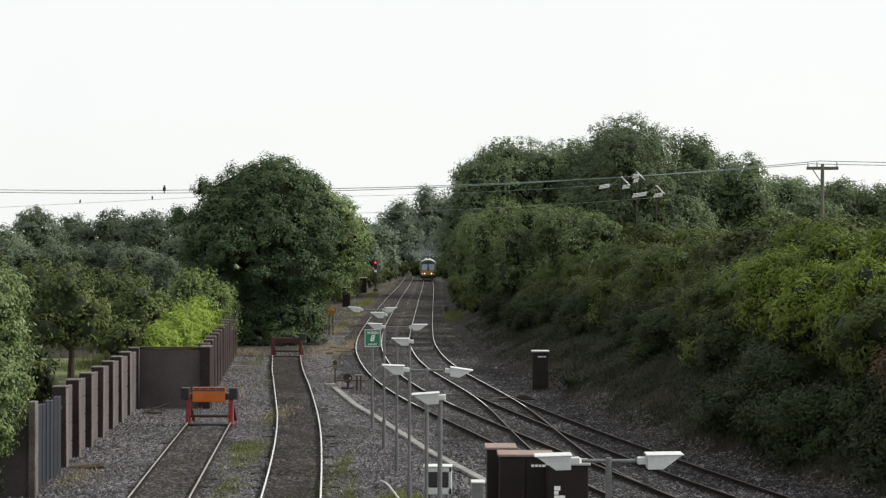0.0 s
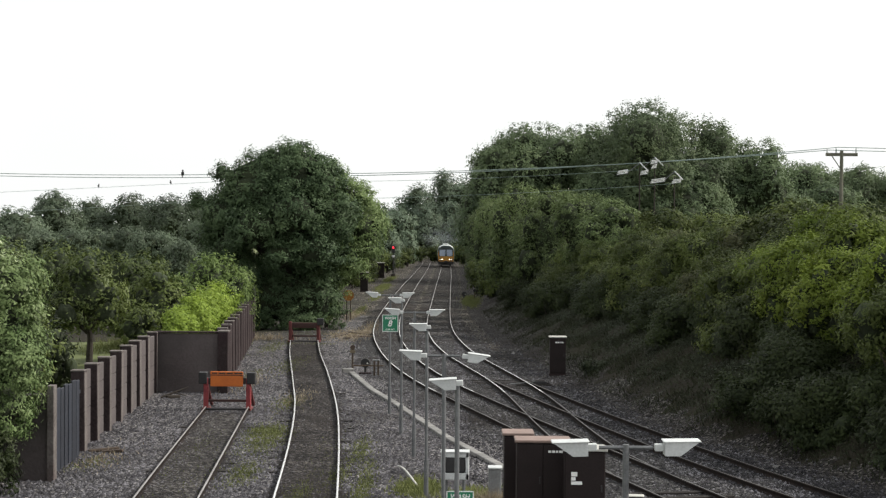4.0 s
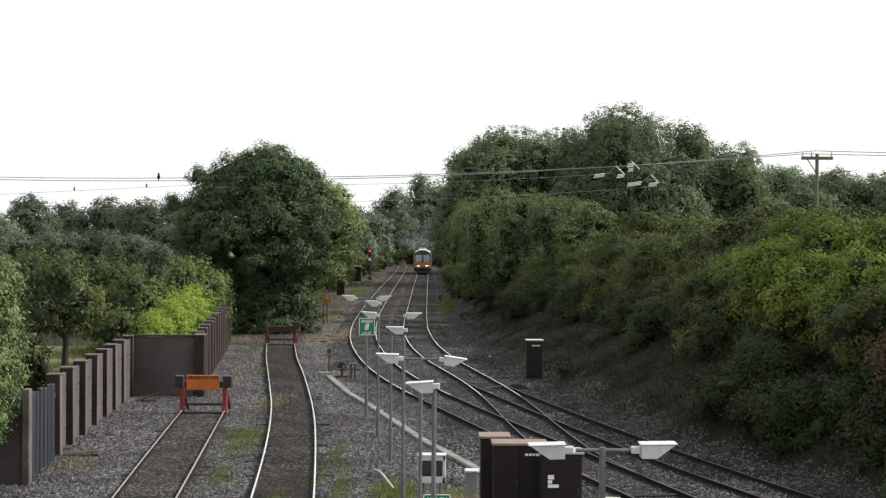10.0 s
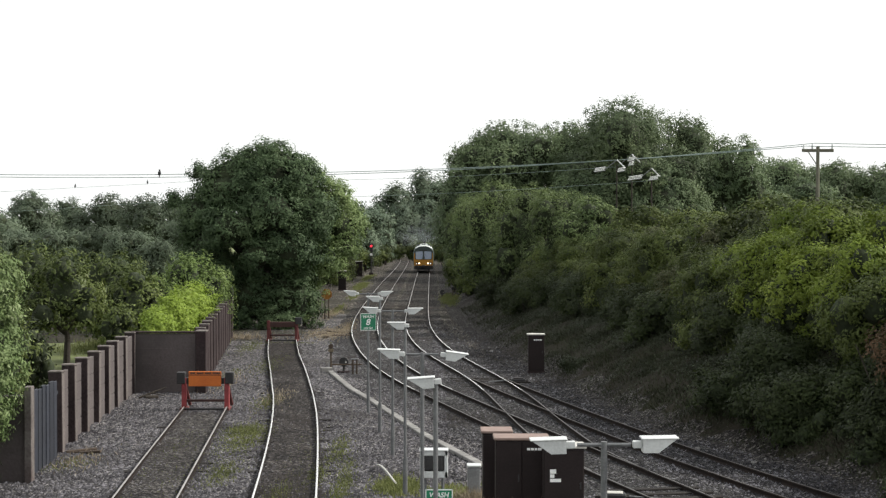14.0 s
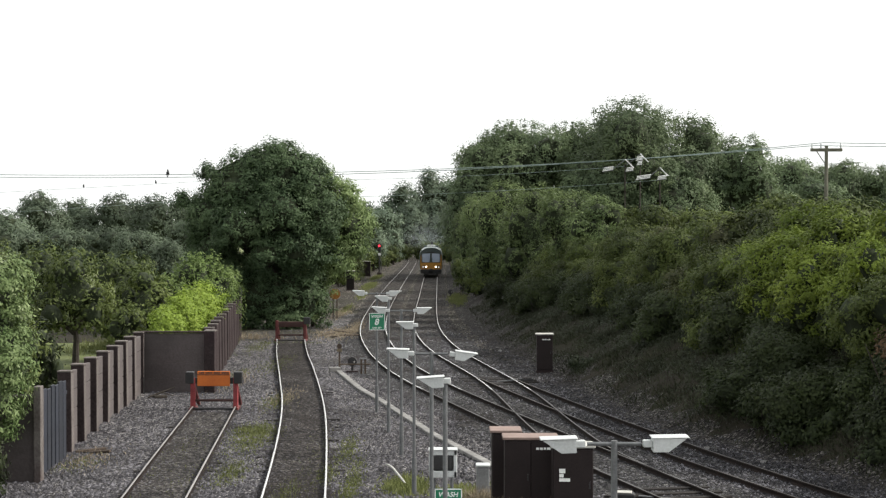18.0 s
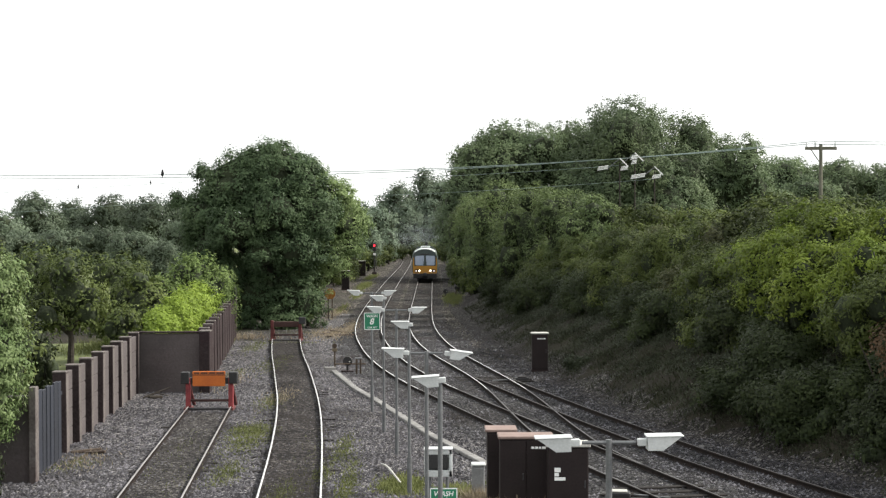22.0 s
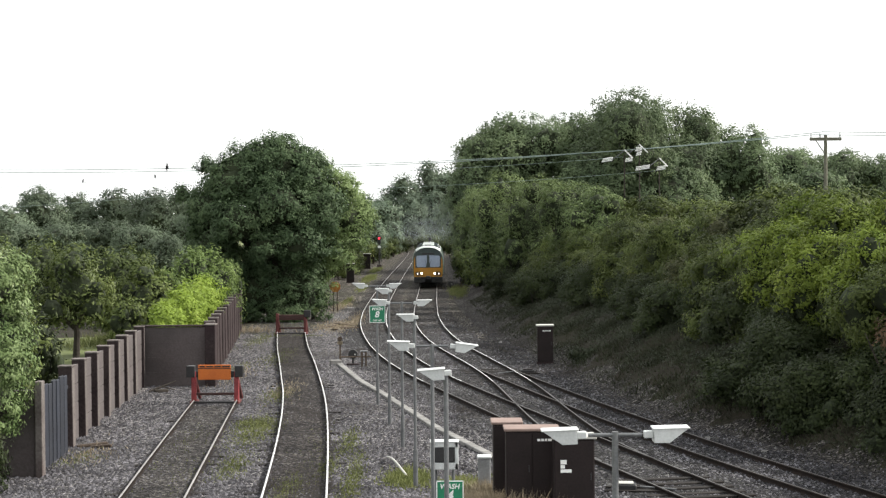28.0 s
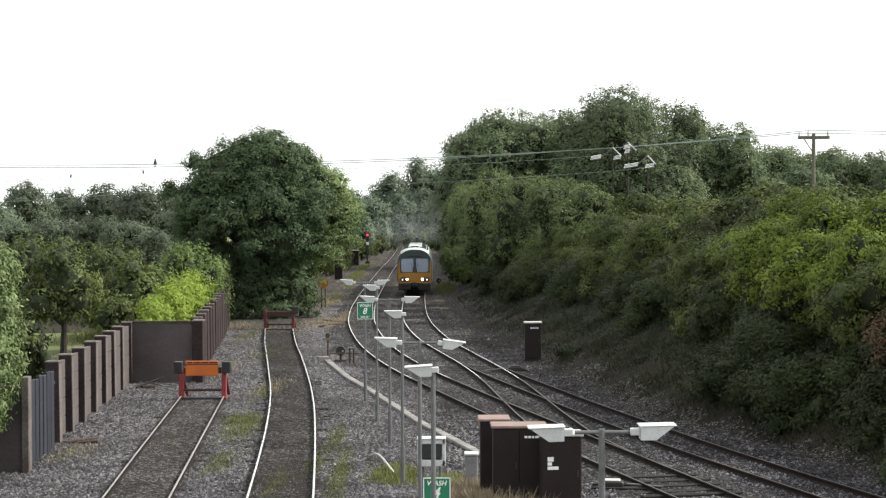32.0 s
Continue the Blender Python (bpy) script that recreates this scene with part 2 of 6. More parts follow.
BLACK = material("black_paint", (0.008, 0.008, 0.009), (0.02, 0.02, 0.021), 2.0, 0.5, fine=20.0, bump=0.05)
RED = material("faded_red_paint", (0.16, 0.022, 0.026), (0.30, 0.045, 0.05), 2.5, 0.6, fine=20.0, bump=0.1, stain=(0.14, 0.04, 0.03))
DARKRED = material("dull_and_shaded_dark_red_paint", (0.07, 0.013, 0.013), (0.12, 0.026, 0.024), 2.5, 0.7, fine=20.0, bump=0.1)
ORANGE = material("orange_board", (0.42, 0.10, 0.012), (0.54, 0.14, 0.018), 1.5, 0.5, fine=20.0, bump=0.05)
YELLOW_SIGN = material("weathered_orange_sign", (0.22, 0.085, 0.01), (0.32, 0.13, 0.015), 2.0, 0.6, fine=18.0, bump=0.05)
GREEN_SIGN = material("green_sign_face", (0.008, 0.15, 0.075), (0.012, 0.20, 0.10), 2.0, 0.4, fine=20.0, bump=0.02)
WHITE = material("white_lettering", (0.72, 0.73, 0.72), (0.82, 0.83, 0.82), 4.0, 0.5, fine=30.0, bump=0.0)
WOOD = material("brown_timber", (0.035, 0.025, 0.018), (0.085, 0.06, 0.042), 2.0, 0.85, fine=25.0, bump=0.3, spread=0.25)
POLE = material("grey_timber_pole", (0.085, 0.085, 0.062), (0.15, 0.148, 0.11), 1.5, 0.9, fine=16.0, bump=0.3)
BLUEWOOD = material("blue_grey_steel", (0.008, 0.010, 0.017), (0.018, 0.022, 0.034), 1.5, 0.7, fine=16.0, bump=0.1, spread=0.35, stain=(0.035, 0.022, 0.018))
WIRE = material("wire", (0.17, 0.22, 0.205), (0.24, 0.30, 0.285), 1.0, 0.6, 0.1, fine=5.0, bump=0.0)
BARK = material("bark", (0.018, 0.0145, 0.011), (0.045, 0.037, 0.029), 2.5, 0.95, fine=14.0, bump=0.7)
FEATHER = material("dark_feathers", (0.012, 0.012, 0.014), (0.03, 0.03, 0.035), 9.0, 0.7, fine=60.0)
# Crown cores: the dark colour stands for shade in gaps between leaves.
CORE = material("leaf_gap_shade", (0.012, 0.018, 0.007), (0.026, 0.037, 0.013), 1.2, 0.95, fine=9.0, bump=0.9)
LEAF_HEDGE = leaf_material("hedge_leaf", (0.026, 0.038, 0.010), (0.088, 0.112, 0.028), (0.225, 0.235, 0.072), 0.35, 0.4, 0.45)
LEAF_RUSSET = leaf_material("russet_tipped_leaf", (0.040, 0.046, 0.018), (0.090, 0.092, 0.036), (0.19, 0.125, 0.065), 0.5, 0.4, 0.3)
DRYBUSH = leaf_material("withered_bracken", (0.05, 0.032, 0.016), (0.11, 0.07, 0.035), (0.2, 0.14, 0.08), 0.6, 0.3, 0.2)
LEAF_TREE = leaf_material("tree_leaf", (0.032, 0.054, 0.025), (0.068, 0.102, 0.043), (0.125, 0.165, 0.075), 0.3, 0.4)
LEAF_BIG = leaf_material("big_tree_leaf", (0.064, 0.093, 0.047), (0.129, 0.171, 0.077), (0.218, 0.264, 0.122), 0.16, 0.4, 0.2)
# Far and up-line leaves: distance haze put into their paler, bluer colour.
LEAF_FAR = leaf_material("hazed_distant_leaf", (0.067, 0.089, 0.054), (0.109, 0.140, 0.082), (0.154, 0.187, 0.107), 0.12, 0.4, 0.25)
LEAF_UPLINE = leaf_material("hazed_up_line_leaf", (0.073, 0.103, 0.066), (0.150, 0.191, 0.115), (0.249, 0.275, 0.162), 0.12, 0.4, 0.25)
LEAF_BRIGHT = leaf_material("bright_bush_leaf", (0.115, 0.17, 0.022), (0.215, 0.295, 0.042), (0.33, 0.39, 0.085), 0.7, 0.45)
LEAF_FEATHERY = leaf_material("pale_shrub_leaf", (0.064, 0.100, 0.027), (0.132, 0.184, 0.051), (0.232, 0.280, 0.104), 0.6, 0.4)
LEAF_SILVER = leaf_material("silvery_shrub_leaf", (0.05, 0.085, 0.024), (0.15, 0.20, 0.075), (0.45, 0.49, 0.30), 0.9)
# Leaf colour darkened for growth that stands in shade.
LEAF_LOW = leaf_material("shade_darkened_leaf", (0.012, 0.019, 0.007), (0.034, 0.046, 0.014), (0.062, 0.072, 0.026), 0.4, 0.35, 0.35)
# Blue raised to put some distance haze into the hedge-end colour.
LEAF_END = leaf_material("hedge_end_leaf", (0.050, 0.074, 0.027), (0.140, 0.185, 0.065), (0.300, 0.340, 0.150), 0.3, 0.4, 0.25)
LEAF_IVY = leaf_material("bank_ivy", (0.016, 0.022, 0.010), (0.028, 0.037, 0.016), (0.043, 0.050, 0.025), 0.5, 0.2)
BANKGRASS = leaf_material("bank_grass", (0.019, 0.023, 0.012), (0.036, 0.041, 0.021), (0.062, 0.062, 0.036), 0.5, 0.2)
# Sunlight and a little haze put into the colour of lineside leaves.
LEAF_SUNLIT = leaf_material("sunlit_yellow_green_leaf", (0.098, 0.148, 0.050), (0.233, 0.317, 0.110), (0.393, 0.462, 0.204), 0.3, 0.4, 0.25)
LEAF_FIELD = leaf_material("field_bush_leaf", (0.040, 0.059, 0.017), (0.121, 0.152, 0.041), (0.291, 0.314, 0.106), 0.3, 0.4, 0.3)
LEAF_LIME = leaf_material("lime_hedge_leaf", (0.070, 0.106, 0.015), (0.164, 0.212, 0.032), (0.301, 0.339, 0.076), 0.4, 0.45, 0.2)
GRASS = leaf_material("green_grass", (0.085, 0.10, 0.032), (0.15, 0.165, 0.056), (0.23, 0.235, 0.09), 1.0, 0.4)
DRYGRASS = leaf_material("dry_grass", (0.16, 0.135, 0.08), (0.30, 0.25, 0.16), (0.42, 0.37, 0.26), 1.2, 0.35)


# ---- mesh helpers ----
def part(name, bm, mat, parent=None, label="", place=None):
    me = bpy.data.meshes.new(name)
    bm.to_mesh(me)
    bm.free()
    for m in (mat if isinstance(mat, (list, tuple)) else (mat,)):
        me.materials.append(m)
    ob = new(name, me)
    if parent:
        ob.parent = parent
    if place:
        ob.matrix_basis = place
    if label:
        tagged(ob, label)
    return ob


def share(name, ob, place, parent):
    """Another piece on the mesh of ob."""
    o = new(name, ob.data)
    o.parent, o.matrix_basis = parent, place
    return o


def thing(name, place, label, category, group="", kind=""):
    ob = new(name)
    ob.empty_display_size = 0.2
    ob.matrix_basis = place
    return tagged(ob, label, category, group, kind)


def box(bm, x0, x1, y0, y1, z0, z1, bevel=0.0, mat=0):
    r = bmesh.ops.create_cube(bm, size=1.0, matrix=Matrix.Translation(((x0 + x1) / 2, (y0 + y1) / 2, (z0 + z1) / 2)) @ Matrix.Diagonal((x1 - x0, y1 - y0, z1 - z0, 1)))
    fs = {f for v in r["verts"] for f in v.link_faces}
    for f in fs:
        f.material_index = mat
    if bevel:
        es = {e for f in fs for e in f.edges}
        bmesh.ops.bevel(bm, geom=list(es), offset=bevel, segments=1, affect="EDGES")
    return bm


def boxed(*a, **k):
    return box(bmesh.new(), *a, **k)


def tube(bm, a, b, r0, r1=None, n=10):
    """A round bar from a to b."""
    a, b = Vector(a), Vector(b)
    d = b - a
    m = Matrix.Translation((a + b) / 2) @ d.to_track_quat("Z", "Y").to_matrix().to_4x4()
    bmesh.ops.create_cone(bm, cap_ends=True, segments=n, radius1=r0, radius2=r0 if r1 is None else r1, depth=d.length, matrix=m)
    return bm


def tubed(*a, **k):
    return tube(bmesh.new(), *a, **k)


def prism(pts, y0, y1, mat=0):
    """A profile in x and z drawn out along y."""
    bm = bmesh.new()
    a = [bm.verts.new((x, y0, z)) for x, z in pts]
    b = [bm.verts.new((x, y1, z)) for x, z in pts]
    bm.faces.new(a)
    bm.faces.new(b[::-1])
    n = len(pts)
    for i in range(n):
        bm.faces.new((a[i], b[i], b[(i + 1) % n], a[(i + 1) % n]))
    bmesh.ops.recalc_face_normals(bm, faces=bm.faces)
    for f in bm.faces:
        f.material_index = mat
    return bm


def raw(name, verts, faces, mat, parent=None, label="", smooth=False):
    """A mesh from arrays: verts n x 3, faces m x 3 or m x 4."""
    me = bpy.data.meshes.new(name)
    verts, faces = np.asarray(verts, np.float32), np.asarray(faces, np.int32)
    k = faces.shape[1]
    me.vertices.add(len(verts))
    me.vertices.foreach_set("co", verts.ravel())
    me.loops.add(faces.size)
    me.loops.foreach_set("vertex_index", faces.ravel())
    me.polygons.add(len(faces))
    me.polygons.foreach_set("loop_start", np.arange(0, faces.size, k, dtype=np.int32))
    me.update(calc_edges=True)
    if smooth:
        me.polygons.foreach_set("use_smooth", np.ones(len(faces), bool))
    me.materials.append(mat)
    ob = new(name, me)
    if parent:
        ob.parent = parent
    if label:
        tagged(ob, label)
    return ob


def bars(name, widths, size, mat, parent, place, gap=0.4):
    """Writing too small to read: a row of plain bars in the plane x, z."""
    bm = bmesh.new()
    x = 0
    for w in widths:
        box(bm, x, x + w, -0.004, 0, 0, size)
        x += w + gap * size
    return part(name, bm, mat, parent, "", place)


def letters(name, text, size, mat, parent, place):
    cu = bpy.data.curves.new(name, "FONT")
    cu.body, cu.size, cu.extrude, cu.align_x, cu.align_y = text, size, 0.004, "CENTER", "CENTER"
    cu.offset = size * 0.02
    ob = new(name, cu)
    cu.materials.append(mat)
    dg = bpy.context.evaluated_depsgraph_get()
    me = bpy.data.meshes.new_from_object(ob.evaluated_get(dg))
    bpy.data.objects.remove(ob)
    o = new(name, me)
    o.parent, o.matrix_basis = parent, place
    return o


# ---- lie of the land ----
BANK_Y = (0.0, 30.0, 44.6, 50.0, 57.5, 74.0, 96.0, 128.0, 180.0, 260.0, 420.0)
BANK_X = (17.0, 14.0, 11.8, 10.3, 7.8, 5.6, 3.5, 2.1, 1.6, 1.7, 3.0)


def bank_foot(y):
    return np.interp(y, BANK_Y, BANK_X)


def fall(y):
    """The line drops gently away beyond the first signal."""
    return -0.007 * np.clip(np.asarray(y, float) - 190.0, 0, 500)


def land(x, y):
    x, y = np.asarray(x, float), np.asarray(y, float)
    s = np.clip(x - bank_foot(y), 0, None)
    top = np.interp(y, (30, 60, 110, 200), (4.2, 4.4, 4.2, 3.0))
    rise = top * (1 - np.exp(-((s / 5.2) ** 1.25)))
    left = np.clip(-15.5 - x, 0, 40) * -0.02
    wob = 0.05 * np.sin(x * 1.7 + y * 0.4) * np.cos(y * 0.83 - x * 0.3) * np.clip(s, 0.0, 1.0)
    return -0.17 + fall(y) + rise + left + wob


RNG = np.random.default_rng(7)


def ground():
    xs = np.unique(np.concatenate([np.linspace(-3000, -60, 14), np.linspace(-60, -16, 23), np.linspace(-16, 2, 37), np.linspace(2, 26, 61), np.linspace(26, 70, 23), np.linspace(70, 3000, 14)]))
    ys = np.unique(np.concatenate([np.linspace(-400, 20, 8), np.linspace(20, 140, 121), np.linspace(140, 340, 51), np.linspace(340, 4200, 20)]))
    gx, gy = np.meshgrid(xs, ys)
    under = (gx > bank_foot(gy) + 0.4) & (gx < bank_foot(gy) + 24) & (gy > 12) & (gy < 292)
    v = np.stack([gx, gy, land(gx, gy) - 0.4 * under], -1).reshape(-1, 3)
    w = len(xs)
    i = np.arange((len(ys) - 1) * (w - 1))
    q = (i // (w - 1)) * w + i % (w - 1)
    f = np.stack([q, q + 1, q + w + 1, q + w], 1)
    ob = raw("ground", v, f, GRAVEL, None, "grey gravel yard ground running out to soil and meadow", True)
    ob.data.materials.append(EARTH)
    ob.data.materials.append(MEADOW)
    cx, cy = v[f[:, 0], 0] + 0.2, v[f[:, 0], 1] + 0.5
    idx = np.where((cx < -13.5) | (cx > 30), 2, 0)
    idx = np.where((cy > 100) & (cx < -7.4) | (cy > 128) | (cy > 84) & (cx > 0.5), 1, idx)
    idx = np.where((idx == 1) & (cx > -12.5) & (cx < 3), 4, idx)
    idx = np.where((cy > 140) & ((cx < -12) | (cx > 20)), 2, idx)
    # strip beside the bank, its colour darkened for the hedge shade
    idx = np.where((idx == 0) & (cx > bank_foot(cy) - 2.6) & (cy > 30), 3, idx)
    ob.data.materials.append(OILY_SHADE)
    ob.data.materials.append(DIRT)
    ob.data.polygons.foreach_set("material_index", idx.astype(np.int32))
    tagged(ob, category="ground", kind="structure")


def bank():
    """Soil sheet of the railway bank, feathered into the gravel along an uneven foot."""
    ys = np.concatenate([np.arange(10, 40, 2.0), np.arange(40, 130, 0.5), np.arange(130, 300, 4.0)])
    ss = np.concatenate([np.linspace(-1.1, 6, 36), np.linspace(6.6, 26, 24)])
    gy, gs = np.meshgrid(ys, ss, indexing="ij")
    ragged = 0.35 * np.sin(gy * 1.1) + 0.25 * np.sin(gy * 2.7 + 1) + 0.15 * np.sin(gy * 5.3 + 2)
    ragged = ragged * np.clip((112 - gy) / 20, 0.1, 1)
    gx = bank_foot(gy) + gs + ragged * np.clip(1 - np.abs(gs) / 4, 0, 1)
    gz = land(gx, gy) + 0.03 + 0.04 * np.sin(gx * 3.1 + gy) * np.sin(gy * 2.3 - gx) * np.clip(gs, 0, 1) - 0.018 * np.clip(-gs, 0, 1) - 0.12 * (gs < -1.05)
    v = np.stack([gx, gy, gz], -1).reshape(-1, 3)
    w = len(ss)
    i = np.arange((len(ys) - 1) * (w - 1))
    q = (i // (w - 1)) * w + i % (w - 1)
    ob = raw("bank", v, np.stack([q, q + 1, q + w + 1, q + w], 1), EARTH, None, "dark overgrown soil bank beside the railway", True)
    # lowest bank faces carry the tree shade as a dark gravel colour
    ob.data.materials.append(OILY_SHADE)
    yy, ss_ = gy.ravel()[q], gs.ravel()[q]
    edge = np.interp(yy, (40, 60, 90, 110), (0.5, 0.7, 1.0, 1.6)) + 0.35 * np.sin(yy * 2.1) * np.cos(yy * 0.7 + ss_ * 3)
    ob.data.polygons.foreach_set("material_index", (ss_ < edge).astype(np.int32))
    tagged(ob, category="bank", kind="structure")


bank()
ground()

# ---- the tracks: distance up the line, left rail, right rail ----
SIDING_A = ((-20, -4.35, -2.75), (20, -6.65, -5.03), (42, -7.98, -6.37), (48, -8.36, -6.74), (56, -8.84, -7.23), (63.3, -9.27, -7.68))
SIDING_B = ((-20, -2.0, -0.4), (20, -3.30, -1.70), (42, -4.48, -2.89), (48, -4.83, -3.26), (54, -5.22, -3.66), (60, -5.67, -4.10), (66, -6.20, -4.62), (72, -6.83, -5.21), (80, -7.68, -6.04), (88, -8.54, -6.93), (99.5, -9.63, -8.02))
MAIN_LEFT = ((-20, 22.5, 24.1), (10, 14.1, 15.7), (30, 8.55, 10.15), (40.5, 5.94, 7.52), (45, 4.85, 6.48), (50, 3.66, 5.32), (55, 2.49, 4.12), (60, 1.37, 2.96), (66, 0.04, 1.60), (72, -1.24, 0.33), (78, -2.32, -0.75),
             (86, -3.42, -1.88), (94, -4.22, -2.66), (104, -4.95, -3.33), (116, -5.42, -3.76), (130, -5.62, -4.00), (150, -5.72, -4.10), (180, -5.70, -4.12), (230, -5.74, -4.20), (300, -6.0, -4.50), (420, -7.6, -6.1))
MAIN_RIGHT = ((47, 4.42, 6.0), (52, 3.50, 5.12), (56, 3.08, 4.72), (60, 2.77, 4.40), (64, 2.49, 4.12), (68, 2.21, 3.80), (72, 1.86, 3.40), (76, 1.41, 2.91), (82, 0.59, 2.12), (88, -0.22, 1.36), (94, -0.84, 0.78),
              (102, -1.39, 0.24), (112, -1.78, -0.14), (126, -1.95, -0.31), (146, -1.97, -0.37), (180, -2.02, -0.42), (230, -2.10, -0.47), (300, -2.4, -0.8), (420, -4.4, -2.8))
BRANCH = ((-20, 25.8, 27.3), (10, 17.6, 19.1), (30, 12.1, 13.55), (41, 9.28, 10.72), (45, 8.17, 9.60), (50, 6.86, 8.32), (55, 5.73, 7.17), (60, 4.64, 6.05), (65, 3.60, 5.02), (70, 2.58, 4.02), (75, 1.62, 3.08))


def glide(rows, y):
    """Both rails at y, by a smooth cubic through the rows."""
    a = np.array(rows, float)
    t = a[:, 0]
    y = np.asarray(y, float)
    d = np.gradient(a[:, 1:], t, axis=0)
    i = np.clip(np.searchsorted(t, y) - 1, 0, len(t) - 2)
    h = t[i + 1] - t[i]
    u = ((y - t[i]) / h)[..., None]
    h = h[..., None]
    return (2 * u**3 - 3 * u**2 + 1) * a[i, 1:] + (u**3 - 2 * u**2 + u) * h * d[i] + (3 * u**2 - 2 * u**3) * a[i + 1, 1:] + (u**3 - u**2) * h * d[i + 1]


RAIL_PROFILE = ((-0.026, 0.0), (0.026, 0.0), (0.036, -0.035), (0.012, -0.05), (0.012, -0.125), (0.065, -0.145), (0.065, -0.155), (-0.065, -0.155), (-0.065, -0.145), (-0.012, -0.125), (-0.012, -0.05), (-0.04, -0.035))


def rail(parent, x, y, shine, name="rail", label=""):
    """A flat-bottomed rail swept along x(y)."""
    n, k = len(y), len(RAIL_PROFILE)
    dx = np.gradient(x, y)
    nx, ny = 1 / np.sqrt(1 + dx**2), -dx / np.sqrt(1 + dx**2)
    p = np.array(RAIL_PROFILE)
    v = np.stack([x[:, None] + p[None, :, 0] * nx[:, None], y[:, None] + p[None, :, 0] * ny[:, None], fall(y)[:, None] + p[None, :, 1] + 0 * x[:, None]], -1).reshape(-1, 3)
    i, j = np.meshgrid(np.arange(n - 1), np.arange(k), indexing="ij")
    a, b = i * k + j, i * k + (j + 1) % k
    f = np.stack([a, b, b + k, a + k], -1).reshape(-1, 4)
    ob = raw(name, v, f, RAIL_SIDE, parent, label)
    ob.data.materials.append(shine)
    top = np.where(j.ravel() == 0, 1, 0)
    # main line heads change copy by distance: sky reflection painted in colour
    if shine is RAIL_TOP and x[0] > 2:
        ob.data.materials.append(RAIL_NO_GLINT)
        ob.data.materials.append(RAIL_RUSTY_DIM)
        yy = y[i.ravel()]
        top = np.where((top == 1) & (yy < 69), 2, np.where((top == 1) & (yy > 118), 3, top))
    ob.data.polygons.foreach_set("material_index", top.astype(np.int32))
    return ob


def bed(parent, rows, y0, y1, width, lift, mat, name, label):
    y = np.arange(y0, y1, 0.8)
    c = glide(rows, y).mean(1)
    s = np.linspace(-1, 1, 13)
    edge = 1 + (0.12 * np.sin(y * 0.9) + 0.08 * np.sin(y * 2.3 + 1)) * np.clip((110 - y) / 20, 0.4, 1)
    if width > 2:
        edge = edge * np.interp(y, (95, 125), (1, 0.74))
    gx = c[:, None] + s[None, :] * width * edge[:, None]
    gz = -0.17 + lift * (1 - np.abs(s[None, :]) ** 4) * 1.0 - 0.03 * (np.abs(s[None, :]) > 0.99) + fall(y)[:, None]
    gz = gz + 0.002 * np.sin(gx * 9 + y[:, None] * 4)
    v = np.stack([gx, np.broadcast_to(y[:, None], gx.shape), gz], -1).reshape(-1, 3)
    w = len(s)
    i = np.arange((len(y) - 1) * (w - 1))
    q = (i // (w - 1)) * w + i % (w - 1)
    ob = raw(name, v, np.stack([q, q + 1, q + w + 1, q + w], 1), mat, parent, label, True)
    if mat is BALLAST:
        ob.data.materials.append(OLD_BALLAST)
        ob.data.polygons.foreach_set("material_index", (y[q // w] + 4 * np.sin(q % w * 1.9) > 104).astype(np.int32))
    return ob


SLEEPER_BM = bmesh.new()
box(SLEEPER_BM, -1.3, 1.3, -0.125, 0.125, -0.12, 0.0, 0.012)
SLEEPER_MESH = bpy.data.meshes.new("sleeper")
SLEEPER_BM.to_mesh(SLEEPER_MESH)
SLEEPER_BM.free()
SLEEPER_MESH.materials.append(SLEEPER)


def track(name, rows, y0, y1, shine, label, mat, lift, sleepers, top, wide=1.25, share_=1.0):
    t = thing(name, Matrix(), label, "railway track", kind="structure")
    y = np.arange(y0, y1 + 0.01, 0.8)
    y[-1] = y1
    lr = glide(rows, y)
    rail(t, lr[:, 0], y, shine)
    rail(t, lr[:, 1], y, shine)
    if mat:
        bed(t, rows, y0, y1, wide, lift, mat, "track_bed", "dark oil-stained ballast bed")
    rnd = random.Random(len(name))
    for s in np.arange(sleepers[0], sleepers[1], 0.72):
        if rnd.random() > share_:
            continue
        g = glide(rows, np.array([s - 0.2, s + 0.2]))
        c, h = g.mean(), math.atan2(g[1].mean() - g[0].mean(), 0.4)
        o = new("sleeper", SLEEPER_MESH)
        o.parent = t
        o.matrix_basis = pose(c + rnd.uniform(-0.06, 0.06), s + rnd.uniform(-0.05, 0.05), top + rnd.uniform(-0.02, 0.01) + float(fall(s)), 0, rnd.uniform(-0.4, 0.4), -math.degrees(h) + rnd.uniform(-1, 1))
    return t


track("siding_track", SIDING_A, -20, 63.2, RAIL_RUSTY_DIM, "short siding track with lightly rusted rails in stained ballast", OILY_SHADE, 0.045, (40, 62), -0.13, 1.1, 0.1)
track("siding_track", SIDING_B, -20, 99.3, RAIL_TOP, "long siding track with bright rails in dark oily ballast", SOOTY, 0.05, (40, 98), -0.127, 1.1, 0.12)
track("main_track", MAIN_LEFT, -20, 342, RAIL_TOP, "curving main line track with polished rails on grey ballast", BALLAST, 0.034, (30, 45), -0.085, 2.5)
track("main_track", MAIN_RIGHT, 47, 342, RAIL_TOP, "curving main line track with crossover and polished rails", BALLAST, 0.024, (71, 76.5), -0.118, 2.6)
track("branch_track", BRANCH, -20, 75, RAIL_DULL, "diverging loop track with dull rusty rails beside the bank", BALLAST, 0.014, (40, 74), -0.156, 2.6, 0.25)


